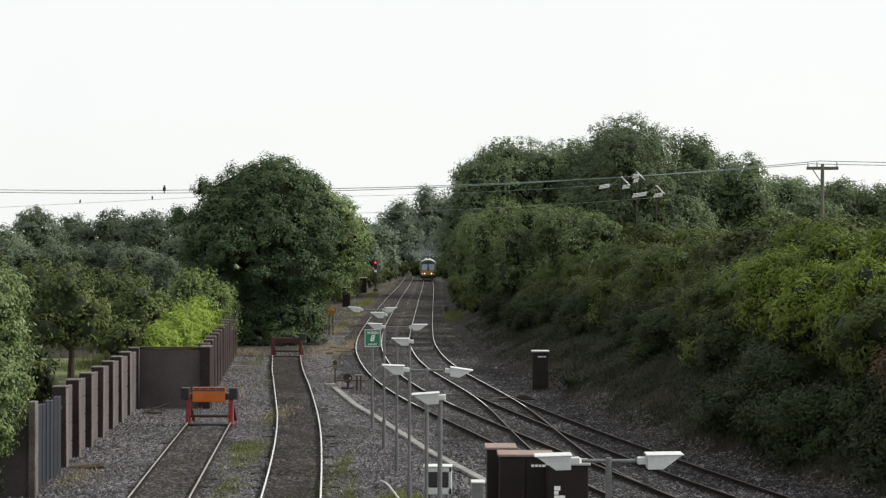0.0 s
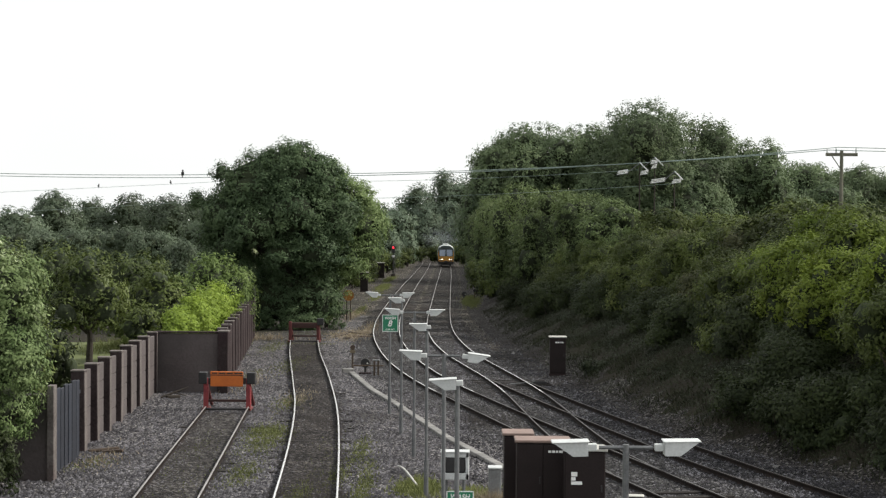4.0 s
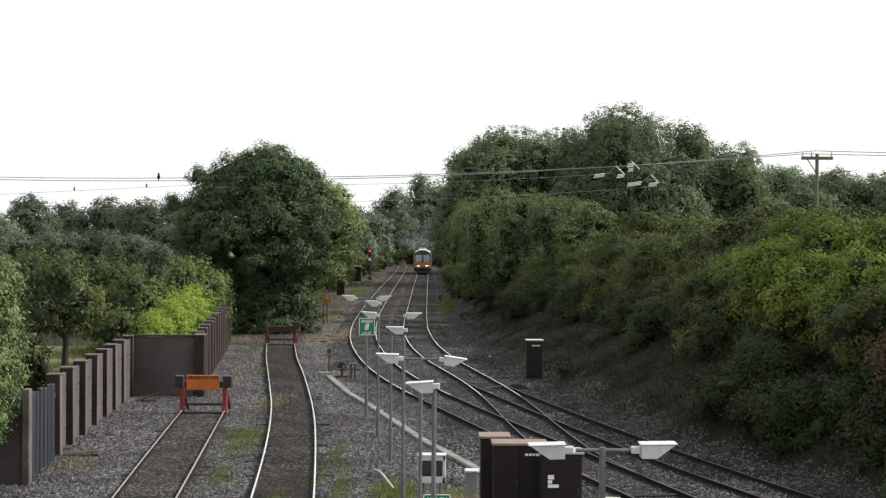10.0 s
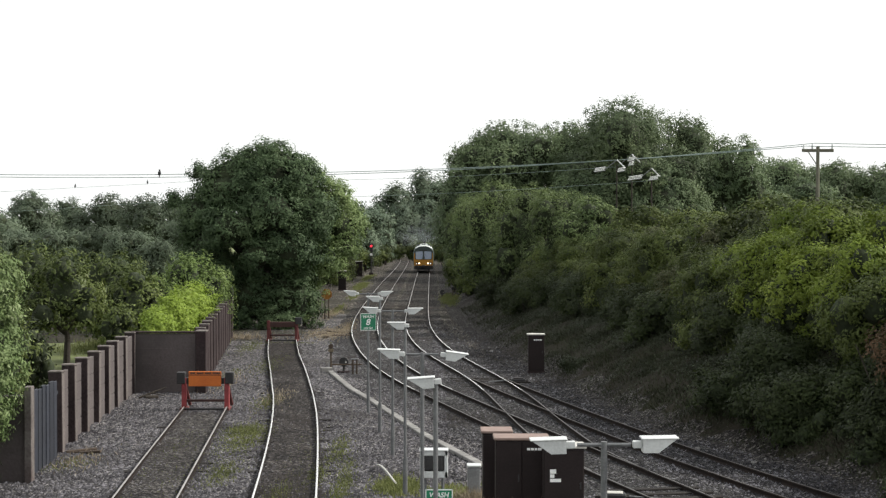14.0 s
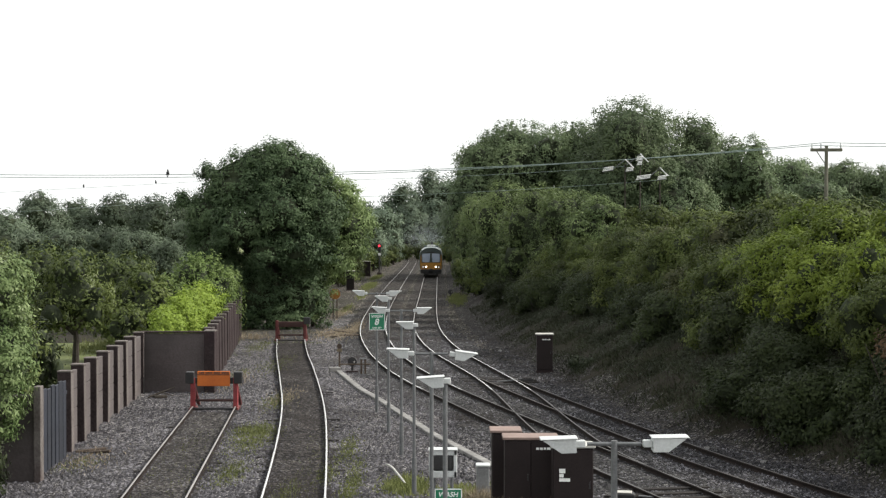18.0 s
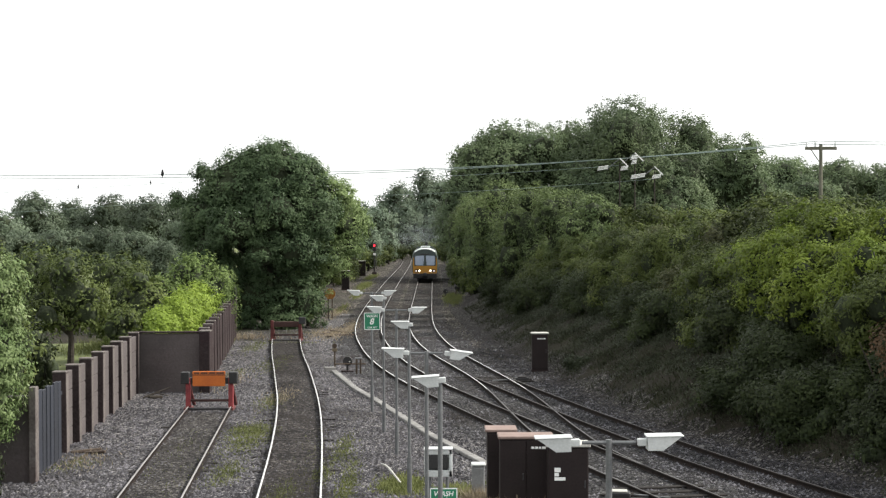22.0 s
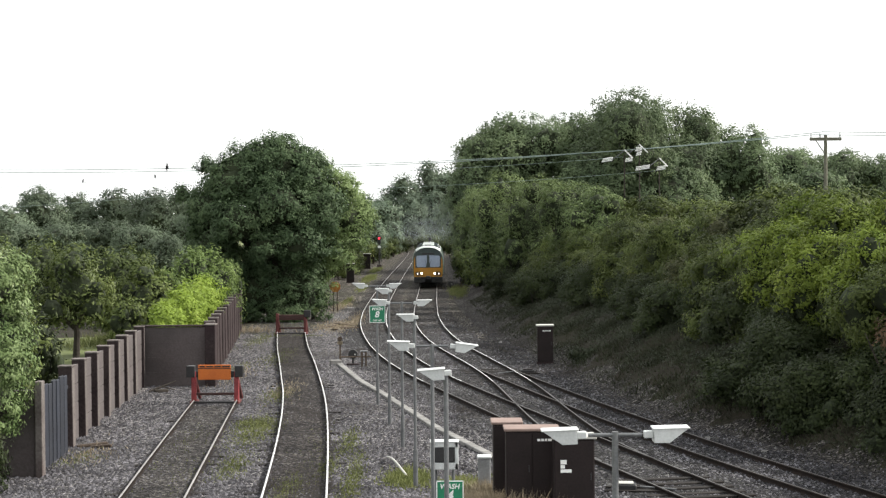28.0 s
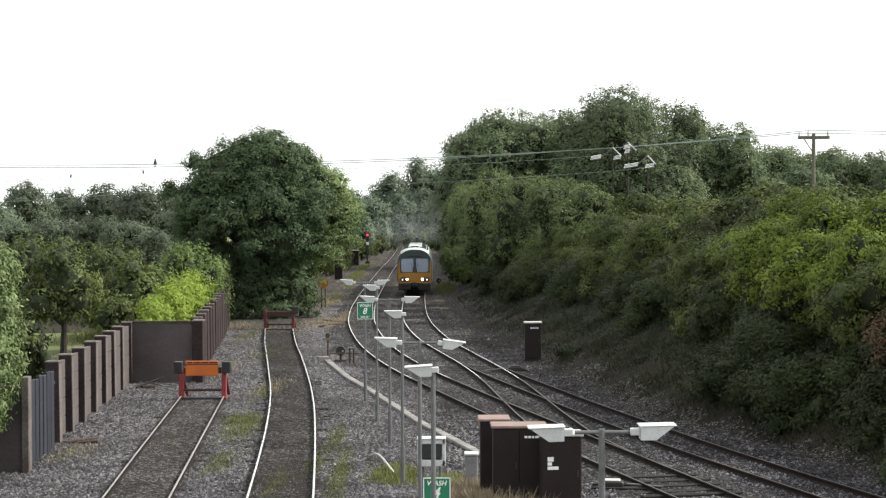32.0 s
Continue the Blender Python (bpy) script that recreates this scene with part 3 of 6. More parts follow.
# ---- the concrete cable trough beside the curve ----
def trough():
    t = thing("cable_trough", Matrix(), "pale concrete cable trough with separate lids in gravel", "cable trough", kind="structure")
    pts = [(-4.80, 79.2), (-3.42, 71.0), (-2.30, 65.9), (-1.30, 60.9), (-0.26, 55.7), (1.37, 49.0), (2.6, 44.5)]
    px, py = np.array(pts).T
    first = None
    y = 79.0
    while y > 45:
        x, x2 = np.interp([y, y - 0.9], py[::-1], px[::-1])
        h = math.atan2(x2 - x, 0.9)
        place = pose((x + x2) / 2, y - 0.45, -0.10 + random.uniform(-0.008, 0.008), random.uniform(-0.6, 0.6), 0, math.degrees(h) + random.uniform(-1.2, 1.2))
        if first is None:
            first = part("lid", boxed(-0.135, 0.135, -0.46, 0.46, -0.12, 0.04, 0.018), TROUGH, t, "", place)
        else:
            share("lid", first, place, t)
        y -= 0.955
    part("trough_end", boxed(-0.30, 0.22, -0.2, 0.2, -0.12, 0.10, 0.02), TROUGH, t, "", pose(-4.95, 79.5, -0.05, 0, 0, 12))


trough()


# ---- boundary wall of concrete piers and panels ----
def wall():
    t = thing("wall_west", Matrix(), "dark concrete panel boundary wall with projecting capped piers", "wall", kind="structure")
    pier = [(-11.22 - 0.046 * (d - 51.5), d) for d in (51.5, 54.0, 56.6, 59.3, 61.9, 64.4, 66.9, 69.5)]
    p0 = c0 = None
    for i, (x, y) in enumerate(pier):
        pl = pose(x - 0.26 - 0.022 * i, y + 0.35, -0.2, random.uniform(-0.5, 0.5), random.uniform(-0.5, 0.5), random.uniform(-1, 1))
        if p0 is None:
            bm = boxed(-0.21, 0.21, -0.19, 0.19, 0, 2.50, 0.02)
            # +x face and cap take the lighter copy, sunlight put into the colour
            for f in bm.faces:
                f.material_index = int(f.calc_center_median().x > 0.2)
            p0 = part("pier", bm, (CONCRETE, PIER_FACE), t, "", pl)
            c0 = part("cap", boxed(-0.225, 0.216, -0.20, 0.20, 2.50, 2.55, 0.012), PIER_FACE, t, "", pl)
        else:
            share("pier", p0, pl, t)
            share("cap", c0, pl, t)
        if i:
            xa, ya = pier[i - 1]
            for k in range(4):
                bm = boxed(-0.06, 0.06, 0, y - ya - 0.70, 0.02 + k * 0.60, 0.6 + k * 0.60, 0.01)
                part("panel", bm, RENDERED, t, "", pose(xa - 0.36, ya + 0.70, -0.2, 0, 0, math.degrees(math.atan2(-(x - xa), y - ya))))
    # the cross wall and the far run behind it
    for k in range(4):
        part("panel", boxed(-12.30, -9.73, 69.9, 70.04, -0.2 + k * 0.62, 0.4195 + k * 0.62, 0.002), RENDERED, t)
    part("coping", boxed(-12.45, -9.735, 69.84, 70.10, 2.30, 2.37, 0.015), CONCRETE, t)
    part("pier", boxed(-9.73, -9.30, 69.55, 70.25, -0.2, 2.36, 0.02), CONCRETE, t)
    part("cap", boxed(-9.75, -9.28, 69.53, 70.27, 2.36, 2.42, 0.015), PIER_FACE, t)
    ya, xa = 70.3, -9.50
    for i in range(12):
        y = 72.9 + i * 2.6
        x = -9.53 - 0.079 * (y - 70.3)
        pl = pose(x - 0.21, y, -0.2, 0, random.uniform(-0.6, 0.6), 0)
        if i == 0:
            p1 = part("pier", boxed(-0.21, 0.21, -0.35, 0.35, 0, 2.50, 0.02), CONCRETE, t, "", pl)
        else:
            share("pier", p1, pl, t)
        share("cap", c0, pl, t)
        part("panel", boxed(-0.06, 0.06, 0, y - ya - 0.35, 0, 2.32, 0.01), RENDERED, t, "", pose(xa - 0.36, ya, -0.2, 0, 0, math.degrees(math.atan2(-(x - xa), y - ya))))
        ya, xa = y + 0.35, x
    # near end: solid dark end panel, pale end post and blue-grey palings
    part("end_panel", boxed(-12.9, -11.02, 45.9, 46.05, -0.2, 2.2, 0.02), RENDERED, t)
    part("end_post", boxed(-11.02, -10.82, 45.75, 46.1, -0.2, 2.45, 0.02), PIER_FACE, t, "pale weathered end post")
    for i in range(7):
        yy = 47.0 + i * 0.58
        part("paling", boxed(-0.03, 0.03, -0.21, 0.21, 0, 2.35 + 0.05 * (i % 2), 0.01), BLUEWOOD, t, "", pose(-11.13 - 0.02 * i, yy, -0.2, 0, 0, random.uniform(-3, 3)))
    part("paling_rail", boxed(-0.03, 0.03, -2.2, 2.2, 1.9, 2.0), BLUEWOOD, t, "", pose(-11.28, 49.0, -0.2, 0, 0, 1.5))


wall()


# ---- buffer stops ----
RUSTBEAM = material("rusty_and_shaded_brown_beam", (0.03, 0.012, 0.010), (0.055, 0.022, 0.018), 2.5, 0.8, fine=20.0, bump=0.15)


def buffer_stop(x, y, w, board, label):
    t = thing("buffer_stop", pose(x, y, 0), label, "buffer stop")
    # the stop without a board gets dark red, tree shade put into its paint
    up, dn = (RED if board else DARKRED), DARKRED
    for s in (-1, 1):
        part("upright", boxed(-0.09, 0.09, -0.10, 0.10, -0.15, 1.05, 0.02), up, t, "", pose(s * w, 0, 0))
        part("strut", tubed((0, 0.05, 0.85), (0, 1.5, -0.1), 0.07, n=8), dn, t, "", pose(s * w, 0, 0))
        part("foot", boxed(-0.12, 0.12, -0.35, 0.5, -0.17, -0.05, 0.02), dn, t, "", pose(s * w, 0, 0))
    part("lower_beam", boxed(-w, w, -0.06, 0.06, 0.15, 0.24, 0.015), RUSTBEAM, t, "rusty brown rail used as lower beam")
    part("tie_bar", tubed((-w, -0.35, -0.08), (w, -0.35, -0.08), 0.04), BLACK, t)
    if board:
        b = part("board", boxed(-0.62, 0.60, -0.16, -0.10, 0.74, 1.30, 0.012), ORANGE, t, "bright orange warning board")
        part("stripe", boxed(-0.62, 0.60, -0.166, -0.158, 1.15, 1.18), BLACK, b)
        bars("lettering", (0.20, 0.26, 0.24, 0.30), 0.05, BLACK, b, pose(-0.56, -0.162, 1.21), 0.9)
        part("beam", boxed(-w - 0.1, w + 0.1, -0.08, 0.10, 0.82, 1.06, 0.02), BLACK, t)
        for s in (-1, 1):
            part("lamp_box", boxed(-0.155, 0.155, -0.22, 0.12, 0.84, 1.27, 0.02), BLACK, t, "square black lamp box", pose(s * (w + 0.1), 0, 0))
    else:
        # beam colour holds the shade of the big tree
        part("beam", boxed(-w + 0.05, w - 0.05, -0.08, 0.14, 0.66, 0.98, 0.02), RUSTBEAM, t, "rusty brown beam darkened for tree shade")
        part("lamp_box", boxed(-0.19, 0.19, -0.16, 0.16, 0.84, 1.24, 0.02), BLACK, t, "square black lamp box", pose(w + 0.12, 0, 0))
    return t


buffer_stop(-8.50, 63.5, 0.80, True, "red steel buffer stop with orange board and black lamps")
buffer_stop(-8.83, 99.7, 0.82, False, "red buffer stop darkened for tree shade, with black lamp")


# ---- washing apron lamps ----
def lamp_head(parent, side):
    """A wedge-shaped white floodlight; side -1 points along -x."""
    s = side
    prof = [(s * 0.14, 0.0), (s * 0.14, 0.168), (s * 0.56, 0.168), (s * 0.33, 0.0)]
    h = part("lamp_head", prism(prof, -0.13, 0.13), LAMP_WHITE, parent, "white wedge-shaped lamp head")
    part("lid", boxed(min(s * 0.12, s * 0.585), max(s * 0.12, s * 0.585), -0.15, 0.15, 0.168, 0.186, 0.008), LAMP_WHITE, h)
    part("glass", prism([(s * 0.33, -0.006), (s * 0.16, -0.006), (s * 0.16, -0.001), (s * 0.33, -0.001)], -0.10, 0.10), LAMP_GLASS, h)
    part("collar", boxed(min(s * 0.02, s * 0.14), max(s * 0.02, s * 0.14), -0.05, 0.05, 0.05, 0.14, 0.01), LAMP_WHITE, h)
    return h


def lamp_post(x, y, double, height, tilt=(0, 0), base_z=-0.17, half=0.335):
    label = "grey steel lamp post with two white wedge lamps on a crossbar" if double else "grey steel lamp post with one white wedge lamp"
    t = thing("lamp_post", pose(x, y, base_z), label, "lamp post", "lamps along the washing apron")
    hz = height - base_z
    part("pole", tubed((0, 0, 0.9), (0, 0, hz + 0.02), 0.04, n=12), GALV, t)
    part("pole_base", tubed((0, 0, 0), (0, 0, 1.0), 0.062, n=12), GALV, t)
    if double:
        part("crossbar", tubed((-half, 0, hz - 0.02), (half, 0, hz - 0.02), 0.025, n=8), GALV, t)
        for s in (-1, 1):
            h = lamp_head(t, s)
            h.matrix_basis = pose(s * half, 0, hz - 0.11, 0, tilt[s > 0], 0)
    else:
        h = lamp_head(t, -1)
        h.matrix_basis = pose(0.12, 0, hz - 0.05, 0, tilt[0], 0)
    return t


lamp_post(-2.38, 62.7, True, 4.25, (3, -1))
lamp_post(-1.76, 56.7, False, 4.28, (0, 0))
lamp_post(-1.20, 51.2, True, 4.23, (3, 0))
lamp_post(-0.70, 43.6, False, 4.20, (0, 0))
lamp_post(-0.20, 34.4, True, 4.25, (2, 8))
lamp_post(0.06, 28.1, False, 4.24, (-4, 0))
lamp_post(2.14, 21.0, True, 4.185, (-2, -1))


def wash_sign(x, y, z, size, number, post):
    t = thing("sign_board", pose(x, y, 0), "square green wash bay sign with white lettering and border", "sign")
    b = part("board", boxed(-size / 2, size / 2, -0.015, 0.015, z - size * 0.54, z + size * 0.54, 0.004), GREEN_SIGN, t)
    k, hh = size / 2, size * 0.54
    for nm, a in (("border", (-k, k, hh - 0.02, hh)), ("border", (-k, k, -hh, -hh + 0.02)), ("border", (-k, -k + 0.02, -hh, hh)), ("border", (k - 0.02, k, -hh, hh))):
        part(nm, boxed(a[0], a[1], -0.021, -0.016, z + a[2], z + a[3]), WHITE, b)
    slant = Matrix(((1, 0.22, 0, 0), (0, 1, 0, 0), (0, 0, 1, 0), (0, 0, 0, 1)))
    for nm, text, k2, up in (("lettering", "WASH", 0.25, 0.60), ("numeral", number, 0.54, -0.06), ("lettering", "CAR SET", 0.15, -0.74)):
        o = letters(nm, text, size * k2, WHITE, b, pose(0, -0.018, z + hh * up, 90))
        o.data.transform(slant)
    if post:
        part("post", tubed((0, 0.05, -0.17), (0, 0.05, z + hh * 0.8), 0.03), GALV, t)
    else:
        part("bracket", boxed(-0.12, 0.12, 0.012, 0.05, z - 0.05, z + 0.05, 0.004), GALV, t)


wash_sign(-2.37, 62.60, 3.20, 0.58, "8", False)
wash_sign(0.14, 34.0, 1.25, 0.55, "4", True)


# ---- lineside equipment ----
def cabinet(x0, x1, y, depth, h, mat_top, label, seams=(), plates=(), base=-0.17):
    t = thing("equipment_cabinet", pose((x0 + x1) / 2, y, base), label, "equipment cabinet")
    w = (x1 - x0) / 2
    part("plinth", boxed(-w, w, 0.03, depth - 0.03, 0, 0.14, 0.01), CONCRETE, t)
    part("body", boxed(-w + 0.03, w - 0.03, 0.03, depth - 0.03, 0.14, h - 0.05, 0.01), BROWN, t)
    part("lid", boxed(-w - 0.02, w + 0.02, -0.02, depth + 0.02, h - 0.05, h + 0.015, 0.012), mat_top, t, "faded lid")
    edges = [-w + 0.04, *seams, w - 0.04]
    for a, b in zip(edges, edges[1:]):
        d = part("door", boxed(a + 0.01, b - 0.01, 0.0, 0.032, 0.18, h - 0.09, 0.008), BROWN, t)
        part("handle", boxed(b - 0.09, b - 0.06, -0.03, 0.0, h * 0.5, h * 0.5 + 0.16, 0.006), BLACK, d)
    for i, (px, pz, pw, ph) in enumerate(plates):
        part("label_plate", boxed(px, px + pw, -0.008, 0.0, pz, pz + ph), WHITE, t, "white label plate")
    return t


PLATE = ((-0.32, 1.34, 0.14, 0.10), (-0.32, 1.245, 0.10, 0.08), (-0.32, 1.15, 0.25, 0.075))
cabinet(1.20, 1.93, 40.9, 0.85, 2.02, BROWN_TOP, "dark brown steel trackside cabinet with faded pinkish lid")
c_mid = cabinet(1.46, 2.74, 39.6, 0.80, 2.02, BROWN_TOP, "wide dark brown steel trackside cabinet with faded pinkish lid", (0.0,))
c_front = cabinet(2.52, 3.50, 38.6, 0.75, 1.96, CREAM, "dark brown steel trackside cabinet with pale lid and white labels", (), PLATE)
bars("marking", (0.07, 0.07, 0.05, 0.09), 0.055, WHITE, c_mid, pose(0.12, -0.005, 1.74), 0.35)
c_far = cabinet(4.42, 5.21, 78.6, 0.6, 1.84, CREAM, "tall dark brown trackside cabinet with pale lid below the bank")
bars("marking", (0.08, 0.08, 0.05, 0.1), 0.06, WHITE, c_far, pose(-0.12, -0.005, 1.55), 0.35)
cabinet(-9.62, -8.78, 172, 0.6, 2.0, CREAM, "dark trackside cabinet with pale lid beside the trees")
cabinet(-10.2, -9.2, 222, 0.6, 2.0, CREAM, "blue-grey trackside cabinet with pale lid far up the line", (), (), -0.40)
cabinet(-8.6, -7.7, 326, 0.6, 2.3, CREAM, "dark trackside cabinet with pale lid far up the line", (), (), -1.08)


def small_box(x, y, z, size, label):
    t = thing("junction_box", pose(x, y, z) @ Matrix.Scale(size, 4), label, "junction box")
    part("body", boxed(-0.16, 0.16, 0, 0.4, 0, 0.86, 0.015), GREYBOX, t)
    part("lid", boxed(-0.18, 0.18, -0.03, 0.43, 0.86, 0.91, 0.012), LAMP_WHITE, t, "white lid")
    part("door", boxed(-0.13, 0.13, -0.012, 0.0, 0.1, 0.8, 0.004), GREYBOX, t)


small_box(1.06, 42.9, -0.17, 1.0, "small grey steel junction box with white lid in grass")
small_box(2.3, 306, -0.98, 2.4, "tall pale grey steel cabinet beside the far hedge")


def display_box():
    t = thing("indicator_box", pose(0.04, 38.0, -0.17), "white framed indicator box with dark display window on posts", "indicator box")
    z0, z1, w = 1.33, 1.95, 0.315
    part("housing", boxed(-w + 0.02, w - 0.02, 0.05, 0.35, z0 + 0.02, z1 - 0.02, 0.02), LAMP_WHITE, t)
    bm = bmesh.new()
    box(bm, -w, w, -0.02, 0.05, z1 - 0.12, z1, 0.015)
    box(bm, -w, w, -0.02, 0.05, z0, z0 + 0.15, 0.015)
    box(bm, -w, -w + 0.08, -0.02, 0.05, z0, z1, 0.015)
    box(bm, w - 0.08, w, -0.02, 0.05, z0, z1, 0.015)
    part("bezel", bm, LAMP_WHITE, t, "white bezel")
    part("window", boxed(-w + 0.085, w - 0.085, -0.028, 0.046, z0 + 0.16, z1 - 0.10, 0.03), BLACK, t, "dark display window")
    for s in (-1, 1):
        part("numeral_panel", boxed(s * 0.10 - 0.07, s * 0.10 + 0.07, -0.034, -0.026, z0 + 0.2, z1 - 0.17, 0.003), BLACK, t)
        part("post", tubed((s * 0.2, 0.2, 0), (s * 0.2, 0.2, z0 + 0.03), 0.035), GALV, t)
        part("fixing", tubed((s * 0.24, -0.03, z0 + 0.05), (s * 0.24, 0, z0 + 0.05), 0.012, n=6), BLACK, t)
    part("hood", boxed(-w - 0.01, w + 0.01, -0.06, 0.36, z1, z1 + 0.02, 0.005), LAMP_WHITE, t)


display_box()


def point_machine(x, y, rz, lid=CREAM, look_="low dark point machine with pale lid beside the rails"):
    t = thing("point_machine", pose(x, y, -0.12, 0, 0, rz), look_, "point machine")
    part("case", boxed(-0.30, 0.30, -0.18, 0.18, 0, 0.15, 0.03), BLACK, t)
    part("lid", boxed(-0.22, 0.22, -0.16, 0.16, 0.15, 0.19, 0.02), lid, t, "flat lid")
    part("timber", boxed(-0.5, 1.1, -0.36, -0.24, -0.1, 0.03, 0.01), SLEEPER, t)
    part("timber", boxed(-0.5, 1.1, 0.24, 0.36, -0.1, 0.03, 0.01), SLEEPER, t)
    part("rod", tubed((0.38, 0, 0.08), (1.3, 0, 0.02), 0.025, n=6), GALV, t)


point_machine(4.62, 42.9, -8)
point_machine(3.75, 74.2, 188, BROWN, "low dark brown point machine beside the crossover")


def ground_signal(x, y, label):
    t = thing("ground_signal", pose(x, y, -0.17), label, "ground signal")
    part("post", tubed((0, 0, 0), (0, 0, 0.4), 0.06), BLACK, t)
    bm = bmesh.new()
    bmesh.ops.create_cone(bm, cap_ends=True, segments=20, radius1=0.22, radius2=0.22, depth=0.16, matrix=Matrix.Translation((0, 0, 0.52)) @ Matrix.Rotation(radians(90), 4, "X"))
    bmesh.ops.bevel(bm, geom=list(bm.edges), offset=0.015, segments=1, affect="EDGES")
    part("disc_case", bm, BLACK, t)
    part("lens", tubed((0.10, -0.10, 0.5), (0.10, -0.07, 0.5), 0.04), CREAM, t)
    part("base", boxed(-0.28, 0.28, -0.2, 0.2, 0, 0.08, 0.01), CONCRETE, t)


ground_signal(-4.15, 79.2, "small black ground signal beside the trough end")
ground_signal(0.87, 156.5, "small black ground signal beside the main line")


def barrier_frame():
    t = thing("rodding_frame", pose(-4.0, 78.2, -0.17), "low rusty steel frame beside the ground signal", "frame")
    part("bar", boxed(-0.7, 0.75, -0.03, 0.03, 0.44, 0.50, 0.01), WOOD, t)
    for x in (0.32, 0.50):
        part("leg", boxed(x - 0.04, x + 0.04, -0.04, 0.04, 0, 0.72, 0.01), WOOD, t)
    part("cap", boxed(0.24, 0.58, -0.06, 0.06, 0.70, 0.76, 0.01), GREYBOX, t)


barrier_frame()


def marker(x, y, post, size, mat, label, legs=1):
    t = thing("marker_sign", pose(x, y, -0.17), label, "marker sign")
    bm = bmesh.new()
    bmesh.ops.create_cone(bm, cap_ends=True, segments=8, radius1=size / 2, radius2=size / 2, depth=0.03, matrix=Matrix.Translation((0, -0.05, post + size * 0.3)) @ Matrix.Rotation(radians(90), 4, "X") @ Matrix.Rotation(radians(22.5), 4, "Z"))
    part("plate", bm, mat, t)
    for i in range(legs):
        x = 0 if legs == 1 else (-0.14 + 0.28 * i)
        part("post", boxed(x - 0.04, x + 0.04, -0.03, 0.03, 0, post + size * 0.2, 0.006), WOOD, t)
    return t


marker(-7.65, 122.4, 1.55, 0.80, YELLOW_SIGN, "orange octagonal track sign on two posts", 2)
m2 = marker(-4.84, 80.7, 1.05, 0.24, WOOD, "small yellowed marker sign on dark post")
part("plate", boxed(-0.12, 0.12, -0.06, -0.035, 0.86, 1.0, 0.004), DRYGRASS, m2)
marker(1.84, 156.5, 0.75, 0.3, BLACK, "dark short marker on post in grass")


def colour_signal():
    t = thing("railway_signal", pose(-8.25, 227, -0.17 + float(fall(227))), "tall black colour light signal showing red", "railway signal")
    part("post", tubed((0, 0, 0), (0, 0, 3.2), 0.09), BLACK, t)
    part("head", boxed(-0.26, 0.26, -0.1, 0.25, 3.2, 4.3, 0.08), BLACK, t)
    bm = tubed((0, -0.16, 3.95), (0, -0.11, 3.95), 0.13, n=16)
    part("red_lamp", bm, material("red_signal_light", (0.9, 0.02, 0.03), (1.0, 0.03, 0.05), 1, 0.4, glow=2.2, bump=0), t, "lit red signal lamp")
    part("number_plate", boxed(-0.17, 0.17, -0.12, -0.09, 2.65, 2.95, 0.01), WHITE, t, "pale plate")
    part("foot", boxed(-0.3, 0.3, -0.3, 0.3, 0, 0.4, 0.02), CONCRETE, t)
    part("ladder", boxed(0.2, 0.26, 0.2, 0.3, 0, 3.1), GALV, t)


colour_signal()


# ---- vegetation ----
def leaf_mesh(name, centres, normals, size, mat, parent, rng, label="", long=1.0):
    """Many small folded leaves, one island each."""
    n = len(centres)
    nrm = normals + rng.normal(0, 0.3, (n, 3))
    nrm /= np.linalg.norm(nrm, axis=1, keepdims=True) + 1e-9
    a = np.cross(nrm, rng.normal(0, 1, (n, 3)))
    a /= np.linalg.norm(a, axis=1, keepdims=True) + 1e-9
    b = np.cross(nrm, a)
    s = size * rng.uniform(0.6, 1.35, (n, 1))
    fold = nrm * s * 0.16
    v = np.stack([centres - a * s * 0.78 * long, centres + b * s * 0.34 - fold, centres + a * s * 0.78 * long, centres - b * s * 0.34 - fold], 1).reshape(-1, 3)
    i = np.arange(n)[:, None] * 4
    f = np.concatenate([i + [0, 1, 2], i + [0, 2, 3]], 1).reshape(-1, 3)
    return raw(name, v, f, mat, parent, label)


